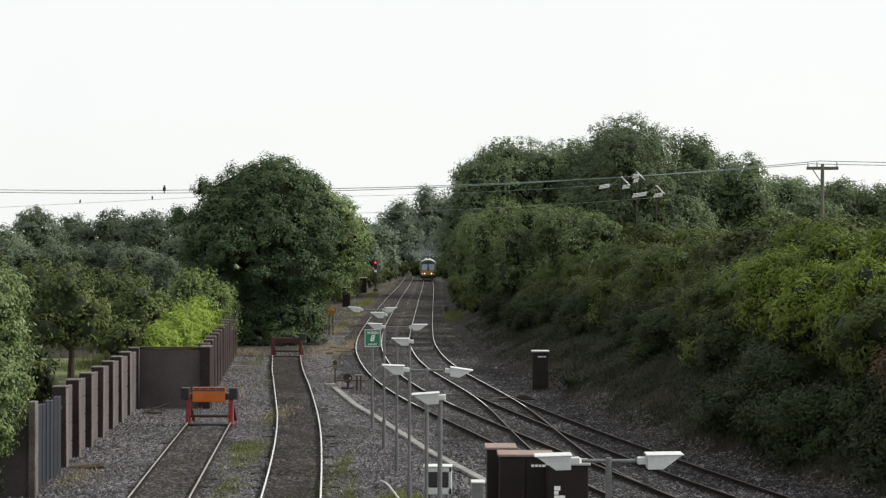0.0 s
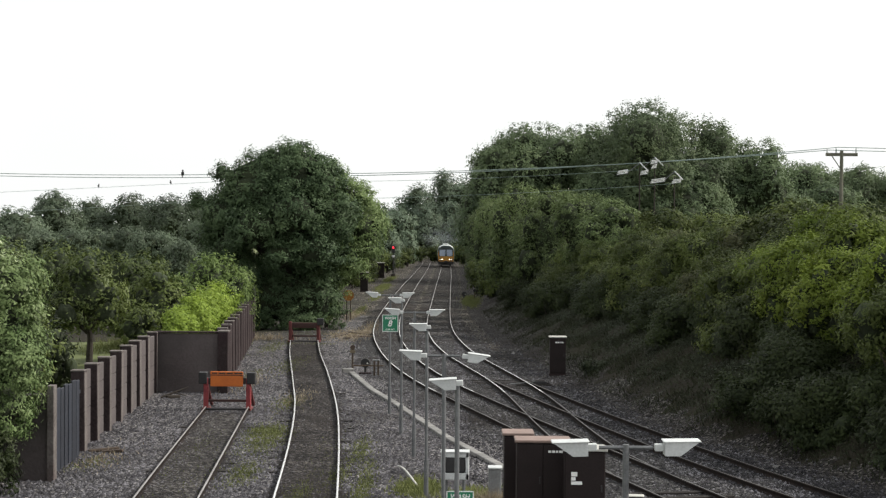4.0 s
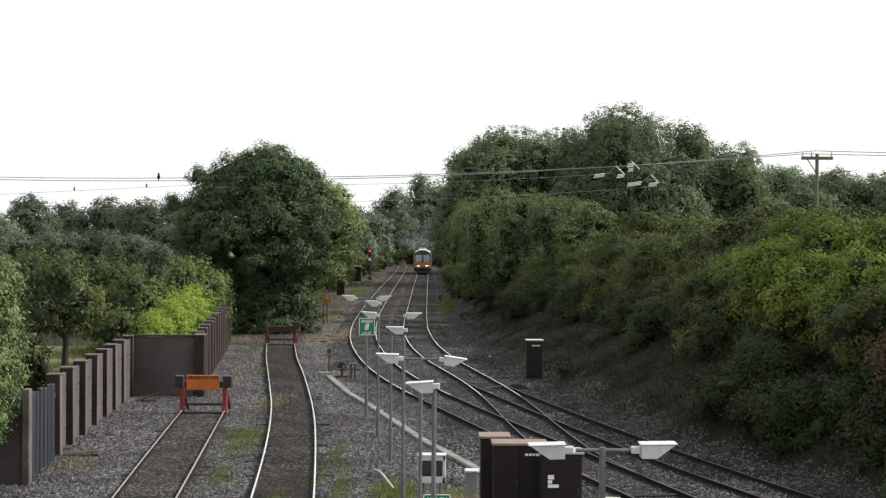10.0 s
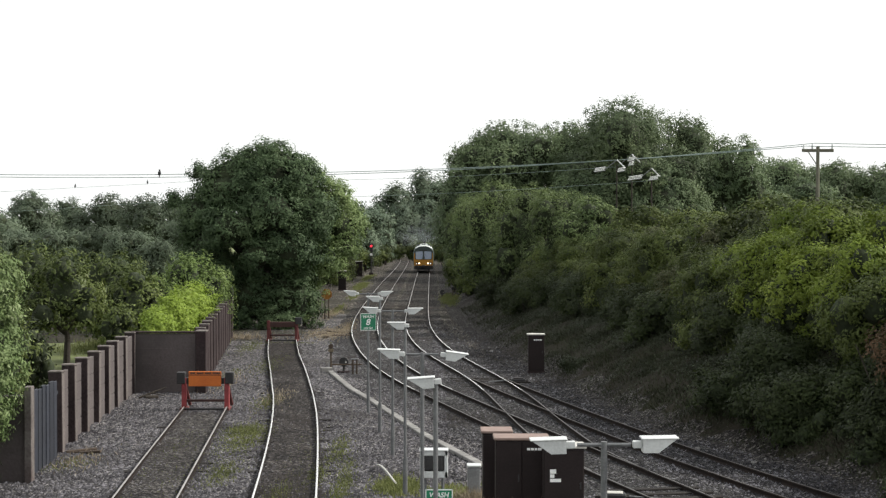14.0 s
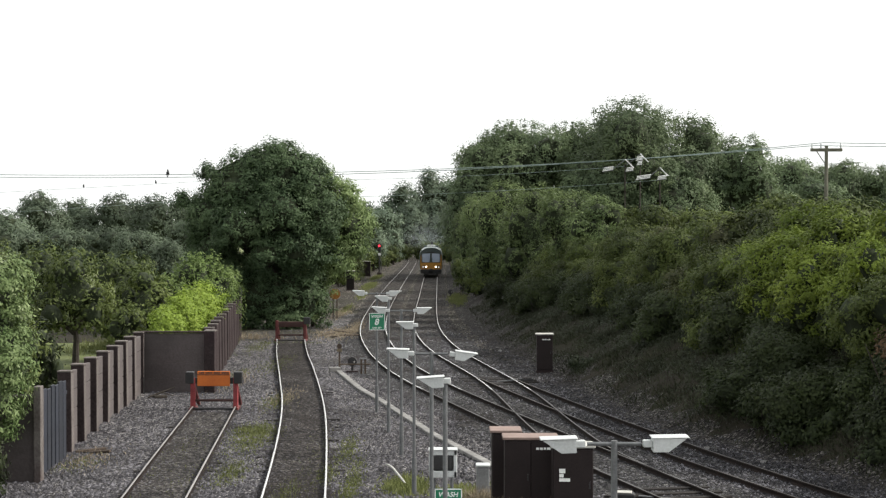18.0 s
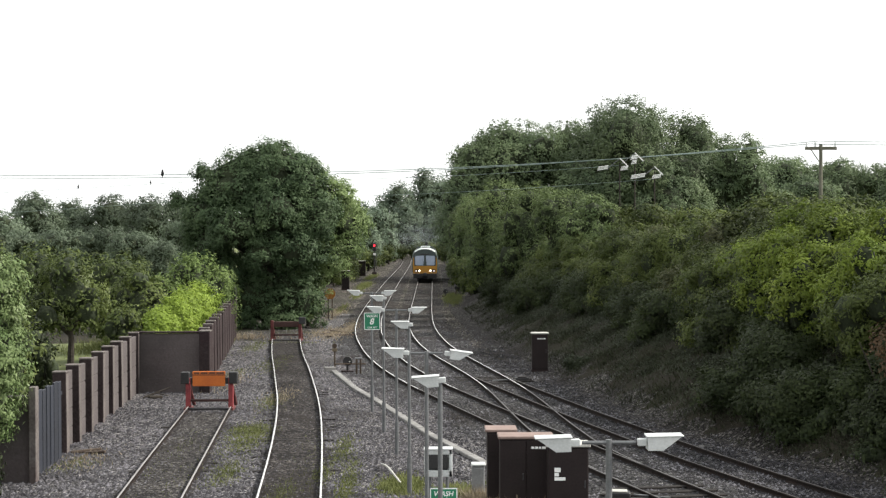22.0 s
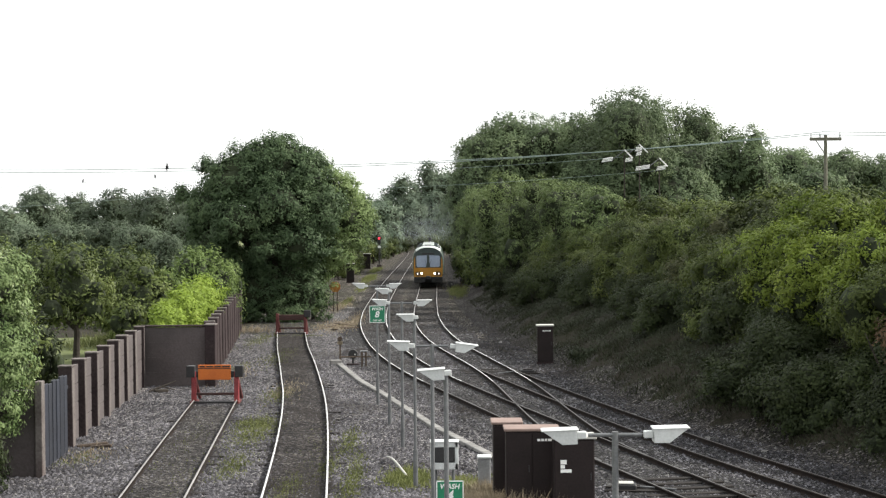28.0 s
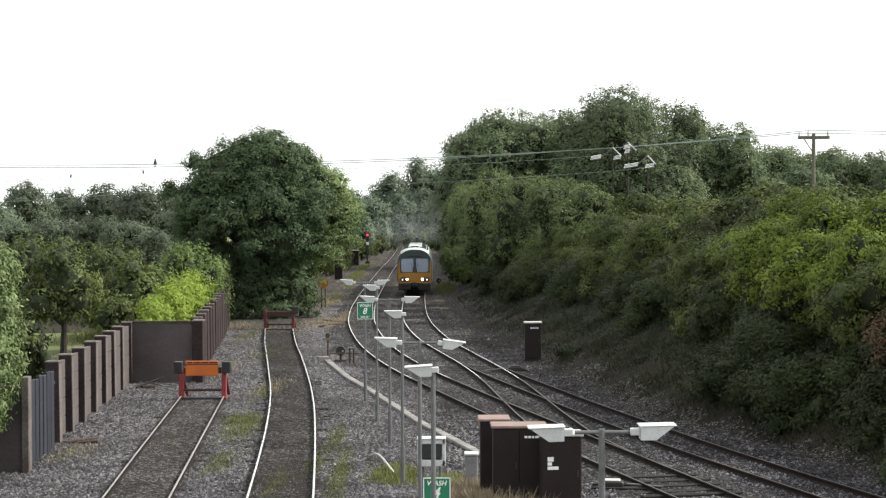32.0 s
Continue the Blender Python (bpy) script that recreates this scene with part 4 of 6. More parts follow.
def lobe_leaves(lobes, per, clump, rng, shell=(0.64, 1.06), low=-0.75):
    """Leaf places in clumps over a crown of ellipsoid lobes, per square metre of lobe."""
    P, N = [], []
    L = np.array(lobes, float)
    for k, (cx, cy, cz, rx, ry, rz) in enumerate(L):
        area = 4 * math.pi * ((rx * ry) ** 1.6 + (rx * rz) ** 1.6 + (ry * rz) ** 1.6) ** (1 / 1.6) / 3 ** (1 / 1.6)
        m = max(6, int(area / (clump * clump) * 1.1))
        d = rng.normal(0, 1, (m, 3))
        d /= np.linalg.norm(d, axis=1, keepdims=True)
        d = d[d[:, 2] > low]
        r = rng.uniform(shell[0], shell[1], (len(d), 1)) + rng.exponential(0.055, (len(d), 1)) * min(1.0, 1.6 / max(rx, rz))
        w = rng.normal(0, 1, (4, 3)) * (2.6, 2.6, 2.6)
        wave = np.sin(d @ w.T + rng.uniform(0, 6.28, 4)).sum(1) / 2
        r = r + 0.10 * wave[:, None]
        thin = rng.random(len(d)) < 0.80 + 0.35 * wave
        d, r = d[thin], r[thin]
        c = d * r * (rx, ry, rz) + (cx, cy, cz)
        keep = np.ones(len(c), bool)
        for j, q in enumerate(L):
            if j != k:
                keep &= (((c - q[:3]) / (q[3:] * 0.78)) ** 2).sum(1) > 1
        c, d = c[keep], d[keep]
        q = max(2, int(per * clump * clump))
        off = rng.normal(0, clump * 0.42, (len(c), q, 3)) * (1, 1, 0.75)
        p = (c[:, None, :] + off).reshape(-1, 3)
        nn = off / (np.linalg.norm(off, axis=2, keepdims=True) + 1e-6) * 0.6 + d[:, None, :] * 0.8 + (0, 0, 0.35)
        P.append(p)
        N.append(nn.reshape(-1, 3))
    return np.concatenate(P), np.concatenate(N)


# Added solid blobs close the crown; CORE puts its inner shade into colour.
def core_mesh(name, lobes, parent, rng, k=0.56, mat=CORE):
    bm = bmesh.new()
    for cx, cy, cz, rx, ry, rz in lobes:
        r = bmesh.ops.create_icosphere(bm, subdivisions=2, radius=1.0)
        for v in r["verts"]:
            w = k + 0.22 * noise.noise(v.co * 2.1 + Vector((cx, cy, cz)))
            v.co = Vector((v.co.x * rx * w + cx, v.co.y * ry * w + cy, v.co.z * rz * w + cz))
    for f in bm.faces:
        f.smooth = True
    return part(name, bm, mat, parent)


def limbs(parent, lobes, r, base=0.0):
    """A tapered trunk and a limb towards each lobe."""
    top = max(l[2] for l in lobes) * 0.8
    mx, my = np.mean([l[0] for l in lobes]), np.mean([l[1] for l in lobes])
    bm = bmesh.new()
    knots = [Vector((0, 0, base - 0.3)), Vector((mx * 0.25 + 0.1, my * 0.2, top * 0.35)), Vector((mx * 0.6, my * 0.6, top * 0.7)), Vector((mx, my, top))]
    for i in range(3):
        tube(bm, knots[i], knots[i + 1], r * (1 - 0.28 * i), r * (1 - 0.28 * (i + 1)), 9)
    part("trunk", bm, BARK, parent)
    for l in lobes[:7]:
        bm = bmesh.new()
        s = Vector((mx * 0.4, my * 0.4, top * 0.42))
        e = Vector((l[0], l[1], l[2] + l[5] * 0.3))
        mid = (s + e) / 2 + Vector((0, 0, -0.06 * (e - s).length))
        tube(bm, s, mid, r * 0.5, r * 0.33, 7)
        tube(bm, mid, e, r * 0.33, r * 0.1, 7)
        part("limb", bm, BARK, parent)


def tree(place, lobes, leaf, per, clump, mat, label, category="tree", group="", trunk=0.25, seed=1, name="tree", low=-0.75, core=0.56):
    rng = np.random.default_rng(seed)
    t = thing(name, place, label, category, group)
    p, n = lobe_leaves(lobes, per, clump, rng, low=low)
    leaf_mesh("crown", p, n, leaf, mat, t, rng)
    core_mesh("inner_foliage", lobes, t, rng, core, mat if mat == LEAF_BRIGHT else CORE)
    limbs(t, lobes, trunk)
    return t


def round_lobes(w, h, seed, n=9, base=0.25, depth=None, squash=1.0):
    """Lobes of an uneven crown, w wide and h high, that starts at base * h."""
    r = random.Random(seed)
    depth = depth or w
    out = [(0, 0, h * (0.5 + base / 2), w * 0.33, depth * 0.33, h * (1 - base) * 0.42)]
    for i in range(n):
        a = 2 * math.pi * i / n + r.uniform(-0.4, 0.4)
        k = r.uniform(0.24, 0.36)
        z = h * (base + (1 - base) * r.choice((0.28, 0.45, 0.62, 0.74)) + r.uniform(-0.03, 0.03))
        s = r.uniform(0.15, 0.23)
        reach = math.sqrt(max(0.15, 1 - ((z / h - base) / (1 - base) * 2 - 0.9) ** 2 * 0.75))
        out.append((math.cos(a) * w * k * reach, math.sin(a) * depth * k * reach, z, w * s, depth * s, h * (1 - base) * s * 1.05 * squash))
    out.append((w * r.uniform(-0.08, 0.08), 0, h * 0.82, w * 0.24, depth * 0.24, h * 0.17))
    return out


# the big ivy-clad tree behind the second buffer stop
BIG = [(0, 0.5, 6.6, 3.6, 3.6, 4.4), (0, -0.3, 9.8, 2.4, 2.4, 2.1), (-2.6, -0.6, 9.0, 2.0, 2.0, 1.9), (-3.8, 0, 9.2, 1.2, 1.5, 1.3), (-4.4, -0.4, 7.4, 1.6, 1.8, 1.5), (-5.4, 0.3, 6.4, 0.9, 1.2, 1.2), (-4.2, 0, 5.0, 1.6, 1.8, 1.6),
       (1.8, -0.6, 9.4, 1.6, 1.8, 1.7), (2.6, -1.0, 7.2, 1.6, 1.8, 1.8), (0.2, -2.2, 7.6, 1.9, 1.7, 1.7), (-2.2, -2.3, 6.6, 1.8, 1.6, 1.6), (1.4, -2.0, 5.2, 1.5, 1.3, 1.3), (-0.6, -2.4, 5.0, 1.3, 1.2, 1.1), (-3.4, -1.2, 3.4, 1.4, 1.4, 1.4)]
SKIRT = [(-1.5, 0, 2.4, 2.6, 1.8, 2.5), (0.9, 0, 2.1, 2.3, 1.6, 2.3), (-2.9, 0, 1.1, 1.6, 1.4, 1.4), (0.2, -0.6, 0.8, 1.6, 1.2, 1.0), (-4.9, 0.6, 10.3, 0.5, 0.6, 0.5), (-6.4, 0.6, 8.4, 0.6, 0.7, 0.6), (-0.6, -0.8, 11.1, 1.0, 1.2, 0.6), (1.1, -0.6, 11.0, 0.8, 1.0, 0.5), (-2.3, -0.6, 10.1, 1.6, 1.6, 1.5), (-0.8, -0.6, 10.7, 1.5, 1.6, 1.3), (0.3, -0.5, 11.0, 1.4, 1.5, 1.15), (1.8, -0.6, 10.1, 1.3, 1.4, 1.3), (-3.6, -0.3, 9.6, 1.1, 1.3, 1.1)]
tree(pose(-10.6, 111.5, -0.2), BIG + SKIRT, 0.135, 190, 0.5, LEAF_TREE, "large dense dark green tree clad in ivy beside the siding", trunk=0.4, seed=3, core=0.7)
# right side of the big tree, its sunlight put into a lighter leaf colour
SUNNY_SIDE = [(2.4, 0, 6.6, 1.7, 1.9, 2.0), (1.2, -0.6, 8.6, 1.6, 1.6, 1.6), (2.4, -0.4, 8.4, 1.0, 1.2, 1.2), (2.7, 0.2, 5.6, 0.9, 1.2, 1.1), (1.5, -0.8, 4.6, 1.2, 1.3, 1.4), (3.3, 0.2, 7.0, 0.7, 1.0, 0.9), (0.4, -1.0, 6.6, 1.3, 1.3, 1.4), (0.2, -0.4, 3.0, 1.2, 1.2, 1.3), (-0.4, 0, 1.5, 1.1, 1.1, 1.3), (0.2, -0.6, 10.0, 1.1, 1.2, 1.0), (0.1, 0.1, 3.2, 0.8, 1.0, 1.0)]
tree(pose(-8.6, 113.5, -0.2), SUNNY_SIDE, 0.13, 200, 0.46, LEAF_SUNLIT, "sunlit right side of the big tree leaning over the siding end", trunk=0.2, seed=9)
tree(pose(-11.0, 139, -0.2), round_lobes(4.6, 8.2, 12, 9, 0.02, 16), 0.17, 105, 0.55, LEAF_SUNLIT, "dense green lineside tree with ivy to the ground", trunk=0.22, seed=4)
tree(pose(-12.2, 172, -0.2), round_lobes(6.0, 7.4, 13, 8, 0.03, 20), 0.2, 65, 0.65, LEAF_SUNLIT, "rounded green lineside trees beside the main line", trunk=0.22, seed=5)
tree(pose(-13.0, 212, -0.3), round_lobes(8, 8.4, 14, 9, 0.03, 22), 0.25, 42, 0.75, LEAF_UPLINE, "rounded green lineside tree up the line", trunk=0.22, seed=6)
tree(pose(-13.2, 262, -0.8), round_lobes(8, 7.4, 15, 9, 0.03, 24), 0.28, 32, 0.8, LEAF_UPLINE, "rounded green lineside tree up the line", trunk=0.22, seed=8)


def far_tree(px, top, wide, d, seed, mat=LEAF_FAR, leaf=None, per=None, base=0.1, label="rounded distant green tree on the skyline", group="distant trees", ground=None):
    """A tree by its direction (metres aside per 1000 ahead), its crown top and width in the same measure, at distance d."""
    x = px * d / 1000
    z0 = float(land(x, d)) if ground is None else ground
    top_z = 6.94 + top * d / 1000
    w, h = wide * d / 1000, top_z - z0
    leaf = leaf or 0.0011 * d
    per = per or 3.6 / (leaf * leaf)
    return tree(pose(x, d, z0 - 0.1), round_lobes(w, h, seed, 10, base), leaf, per * 0.45, leaf * 2.8, mat, label, "tree", group, max(0.2, w * 0.02), seed)


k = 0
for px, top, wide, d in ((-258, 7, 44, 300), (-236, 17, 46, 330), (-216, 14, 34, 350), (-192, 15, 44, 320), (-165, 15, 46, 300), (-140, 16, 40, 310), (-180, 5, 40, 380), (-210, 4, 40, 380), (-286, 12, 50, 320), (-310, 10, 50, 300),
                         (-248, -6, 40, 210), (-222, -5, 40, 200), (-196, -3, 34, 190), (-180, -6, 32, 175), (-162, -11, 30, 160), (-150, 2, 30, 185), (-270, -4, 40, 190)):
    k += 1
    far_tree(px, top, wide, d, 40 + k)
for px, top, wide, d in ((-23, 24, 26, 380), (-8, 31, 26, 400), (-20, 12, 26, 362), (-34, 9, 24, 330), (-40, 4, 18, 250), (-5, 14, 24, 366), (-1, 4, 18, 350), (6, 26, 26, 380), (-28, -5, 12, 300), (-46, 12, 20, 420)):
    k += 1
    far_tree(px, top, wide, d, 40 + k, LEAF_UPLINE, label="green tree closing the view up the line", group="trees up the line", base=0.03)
# tall trees on the rise behind the hedge
for px, top, wide, d, b in ((49, 61, 76, 205, 0.12), (31, 54, 48, 206, 0.1), (18, 46, 36, 206, 0.1), (17, 34, 30, 200, 0.1), (76, 60, 50, 215, 0.1), (118, 73, 88, 200, 0.12), (98, 66, 44, 206, 0.12), (146, 64, 54, 205, 0.1), (162, 52, 40, 215, 0.1), (92, 30, 50, 195, 0.05), (136, 34, 60, 195, 0.05), (182, 52, 36, 200, 0.1), (166, 36, 30, 200, 0.05), (204, 38, 40, 230, 0.1), (236, 36, 38, 240, 0.1), (262, 34, 40, 240, 0.1), (222, 26, 50, 220, 0.05), (190, 24, 40, 205, 0.05), (280, 36, 40, 220, 0.1), (212, 37, 36, 300, 0.1), (240, 36, 40, 320, 0.1), (226, 33, 40, 310, 0.1), (196, 38, 30, 290, 0.1), (24, 47, 32, 204, 0.45)):
    k += 1
    far_tree(px, top, wide, d, 40 + k, LEAF_BIG, label="tall broad dark green tree behind the hedge", group="tall trees behind the hedge", base=b)


# ---- the overgrown bank on the right ----
def bush_proto(seed, w, h, leaf, per, mat, label, category="bush", group="", clump=0.36):
    rng = np.random.default_rng(seed)
    t = thing("bush", Matrix(), label, category, group)
    lobes = round_lobes(w, h, seed, 7, 0.0, w * 0.95, 1.1)
    p, n = lobe_leaves(lobes, per, clump, rng, low=-0.4)
    leaf_mesh("foliage", p, n, leaf, mat, t, rng)
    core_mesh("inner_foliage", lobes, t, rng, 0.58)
    r = random.Random(seed)
    for i in range(4):
        part("stem", tubed((r.uniform(-0.2, 0.2), r.uniform(-0.2, 0.2), -0.3), (r.uniform(-0.9, 0.9), r.uniform(-0.9, 0.9), h * 0.7), 0.05, 0.015, 6), BARK, t)
    return t


HEDGE = "overgrown leafy green bush on the railway bank"
protos = [bush_proto(200 + i, w, h, 0.088, 290, LEAF_HEDGE, HEDGE, group="bushes on the bank") for i, (w, h) in enumerate(((4.2, 3.4), (4.8, 4.1), (3.6, 3.0), (5.0, 3.6), (3.8, 4.4), (3.4, 3.8)))]
far_protos = [bush_proto(210 + i, w, h, 0.17, 85, LEAF_HEDGE, HEDGE, group="bushes on the bank", clump=0.5) for i, (w, h) in enumerate(((4.2, 3.4), (4.8, 4.1), (3.6, 3.6)))]
used = set()
r = random.Random(5)
for row, (off, hgt) in enumerate(((4.7, -1.2), (6.9, -0.8), (9.4, -0.4), (12.4, -0.2), (3.0, -0.3))):
    y = 40.0 + row if row < 4 else 174.0
    while y < (300 if row in (0, 4) else 190):
        x = float(bank_foot(y)) + off + r.uniform(-0.6, 0.6) + (1.1 if row == 0 and 57 < y < 104 else 0)
        if y > 118 and row == 3:
            break
        i = r.randrange(6) if y < 118 and row < 2 else 6 + r.randrange(3)
        sink = hgt + r.uniform(-0.7, 0.5)
        m = pose(x, y, float(land(x, y)) + sink, r.uniform(-6, 6), r.uniform(-6, 6), r.uniform(0, 360))
        if i not in used:
            used.add(i)
            (protos + far_protos)[i].matrix_basis = m
        else:
            copy_thing((protos + far_protos)[i], m)
        y += (2.7 if y < 90 else 3.6) + r.uniform(-0.4, 0.5)
# low growth hanging down the bank, shade under the hedge put into its colour
low = [bush_proto(250 + i, w, h, 0.085, 300, LEAF_LOW, "low bramble bush hanging down the bank, darkened for shade", group="brambles under the hedge") for i, (w, h) in enumerate(((2.6, 1.9), (3.0, 2.3), (2.2, 1.6)))]
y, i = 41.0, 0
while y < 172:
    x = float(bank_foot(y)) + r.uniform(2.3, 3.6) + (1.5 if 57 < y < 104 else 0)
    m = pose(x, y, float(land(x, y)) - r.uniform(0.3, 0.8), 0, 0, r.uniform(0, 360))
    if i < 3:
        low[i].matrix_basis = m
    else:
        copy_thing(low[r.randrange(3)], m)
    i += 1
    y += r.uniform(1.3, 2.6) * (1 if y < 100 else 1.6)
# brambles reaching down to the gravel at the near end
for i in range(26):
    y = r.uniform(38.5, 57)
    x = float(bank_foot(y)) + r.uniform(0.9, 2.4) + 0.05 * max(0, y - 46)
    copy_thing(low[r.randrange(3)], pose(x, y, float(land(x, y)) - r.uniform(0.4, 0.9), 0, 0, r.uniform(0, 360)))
# russet-tipped thorn along the hedge top
rust = bush_proto(240, 3.4, 2.8, 0.10, 240, LEAF_RUSSET, "thorn bush with reddish brown tips on the railway bank", group="bushes on the bank")
for i, (y, off, up) in enumerate(((78, 8.0, 0.3), (83, 8.6, 0.2), (70, 8.2, 0.2), (90, 7.6, 0.4), (66, 10.4, 0.5), (74, 5.2, -0.6), (60, 9.0, 0.0))):
    x = float(bank_foot(y)) + off
    m = pose(x, y, float(land(x, y)) + up, 0, 0, 63 * i)
    if i:
        copy_thing(rust, m)
    else:
        rust.matrix_basis = m
dead = bush_proto(260, 1.0, 2.4, 0.08, 260, DRYBUSH, "withered rusty brown bracken clump on the railway bank", group="bushes on the bank")
dead.matrix_basis = pose(13.1, 48.4, float(land(13.1, 48.4)) + 0.5)
# younger lime-green growth at the near end of the hedge
LIME = [bush_proto(230 + i, w, h, 0.09, 280, LEAF_LIME, "bright lime-green young bush on the railway bank", group="bushes on the bank") for i, (w, h) in enumerate(((3.6, 3.6), (3.0, 3.9), (3.4, 3.0)))]
for i, (y, off, up) in enumerate(((47, 7.0, -0.4), (51, 6.6, -0.3), (55, 7.4, -0.5), (44.5, 5.0, -0.9), (60, 7.6, -0.6), (49, 9.6, 0.0), (66, 6.2, -0.6), (43.2, 4.2, -0.9), (46.2, 5.2, -0.7), (50, 5.2, -1.0), (62, 5.4, -0.8), (64, 8.4, -0.2), (58, 5.6, -0.7), (68, 8.6, -0.1), (57, 7.5, -0.4), (62, 5.6, 0.0), (60, 6.5, 0.1), (58, 5.4, 0.1), (54, 5.2, 0.0), (55, 6.2, 0.2), (52, 5.2, 0.1), (49, 4.4, 0.0))):
    x = float(bank_foot(y)) + off
    m = pose(x, y, float(land(x, y)) + up + 0.3, 0, 0, 50 * i)
    if i < 3:
        LIME[i].matrix_basis = m
    else:
        copy_thing(LIME[i % 3], m)
# scrub along the far left of the line and closing the view
for i in range(34):
    y = 182 + i * 4.6 if i < 26 else 348 + r.uniform(-2, 2)
    x = -11.2 - 0.012 * (y - 180) + r.uniform(-0.7, 0.5) if i < 26 else -15 + (i - 26) * 2.7
    copy_thing(far_protos[r.randrange(3)], pose(x, y, float(land(x, y)) - 0.3, 0, 0, r.uniform(0, 360)))
for x, y in ((-9.3, 262), (-9.0, 284), (-9.4, 304), (-9.6, 326), (-10.6, 250), (1.8, 300), (2.2, 318), (1.6, 334), (3.3, 146), (3.5, 151), (3.3, 157), (3.2, 163), (3.4, 169), (4.2, 141)):
    copy_thing(far_protos[r.randrange(3)], pose(x, y, float(land(x, y)) - 0.4, 0, 0, r.uniform(0, 360)))
# the taller trees at the far end of the hedge
for j, (px, top, wide, d) in enumerate(((26, 8, 24, 150), (30, 19, 32, 135), (38, 26, 44, 125), (56, 23, 46, 118), (74, 19, 42, 112), (18, 4, 14, 170), (92, 16, 40, 105), (13, 6, 16, 165), (20, 16, 22, 150))):
    far_tree(px, top, wide, d, 130 + j, LEAF_END, 0.115, 220, 0.03, "dense green tree at the end of the hedge", "trees in the hedge")


def bank_cover():
    rng = np.random.default_rng(9)
    n = 150000
    y = 40 + 90 * rng.random(n) ** 1.4
    s = rng.random(n) ** 0.8 * 4.6 + 0.25
    patch = np.sin(y * 0.9 + s) * np.cos(y * 0.37 - s * 1.3)
    keep = (rng.random(n) < 0.02 + 0.14 * s) & (patch > -0.3)
    y, s = y[keep], s[keep]
    x = bank_foot(y) + s
    z = land(x, y) + rng.random(len(x)) * 0.25 * np.clip(s, 0.2, 1.5)
    p = np.stack([x, y, z], 1)
    nn = np.tile(np.array([[-0.6, -0.2, 0.8]]), (len(x), 1))
    ob = leaf_mesh("bank_undergrowth", p, nn, 0.055, LEAF_IVY, None, rng, "dark ivy and brambles trailing over the railway bank")
    tagged(ob, category="undergrowth", kind="stuff")


bank_cover()


def bank_grass():
    """Dull grass over the lower slope, thinning out towards the cess."""
    rng = np.random.default_rng(12)
    n = 190000
    y = 40 + 95 * rng.random(n) ** 1.5
    s = 4.4 * rng.random(n)
    keep = rng.random(n) < np.clip(0.05 + 0.3 * s, 0, 0.8) * np.clip(0.75 + np.sin(y * 0.7 + s * 2) * np.cos(y * 0.31 - s), 0.15, 1)
    y, s = y[keep], s[keep]
    x = bank_foot(y) + s
    z, h = land(x, y) + 0.01, rng.uniform(0.05, 0.20, len(x))
    a, w = rng.uniform(0, math.pi, len(x)), rng.uniform(0.012, 0.03, len(x))
    lx, ly = rng.normal(-0.25, 0.4, len(x)) * h, rng.normal(0, 0.4, len(x)) * h
    v = np.stack([np.stack([x - np.cos(a) * w, y - np.sin(a) * w, z], 1), np.stack([x + np.cos(a) * w, y + np.sin(a) * w, z], 1), np.stack([x + lx, y + ly, z + h], 1)], 1).reshape(-1, 3)
    tagged(raw("bank_grass", v, np.arange(len(v)).reshape(-1, 3), BANKGRASS, None, "dull green grass on the lower railway bank"), category="grass", kind="stuff")


bank_grass()
tree(pose(6.35, 76.0, -0.1), [(0, 0, 0.45, 0.5, 0.5, 0.42), (-0.35, 0, 0.62, 0.35, 0.35, 0.3), (0.4, 0, 0.66, 0.36, 0.35, 0.3)], 0.09, 260, 0.18, LEAF_IVY, "small dark bush at the foot of the bank", "bush", "", 0.03, 77, "bush")

# ---- growth behind the wall on the left ----
tree(pose(-12.98, 44.6, -0.2), [(1.25, -0.5, 5.3, 0.9, 1.0, 0.9), (0.3, -0.4, 5.8, 1.1, 1.1, 0.9), (0, 0, 3.0, 1.6, 1.5, 2.4), (0.75, -0.4, 4.4, 1.3, 1.4, 1.4), (0.75, 0, 2.4, 1.4, 1.3, 1.5), (-1.2, 0, 4.6, 1.6, 1.2, 1.3), (1.2, -0.7, 3.5, 1.05, 1.0, 1.1), (1.5, -0.5, 4.1, 0.7, 0.8, 0.9)],
     0.078, 560, 0.30, LEAF_SILVER, "tall leafy shrub with pale silvery leaf tips", "shrub", "", 0.1, 81, "shrub")
# shade low at the wall end is put into the leaf colour
tree(pose(-12.0, 43.4, -0.2), [(-0.4, 0, 0.5, 1.0, 0.9, 0.9), (-0.1, 0.4, 1.0, 0.7, 0.6, 0.8)], 0.078, 500, 0.28, LEAF_LOW, "low leafy shrub at the wall end", "shrub", "", 0.05, 82, "shrub")
# the LEAF_LOW bush fills a shaded hollow, its shade in the colour
for j, (px, top, wide, d, mat, *up) in enumerate(((-216, -14, 52, 84, LEAF_FIELD, 0.2), (-236, -58, 30, 62, LEAF_LOW), (-184, -17, 46, 92, LEAF_FIELD), (-176, -24, 40, 86, LEAF_FIELD), (-236, -12, 44, 96, LEAF_FIELD), (-160, -30, 26, 92, LEAF_FEATHERY), (-262, -12, 40, 80, LEAF_FIELD), (-186, -48, 26, 82, LEAF_FIELD), (-250, -62, 34, 60, LEAF_FIELD), (-256, -48, 40, 70, LEAF_FIELD))):
    far_tree(px, top, wide, d, 160 + j, mat, 0.15, 105, *(up or (0.02,)), "spreading green bush behind the boundary wall", "bushes behind the wall")
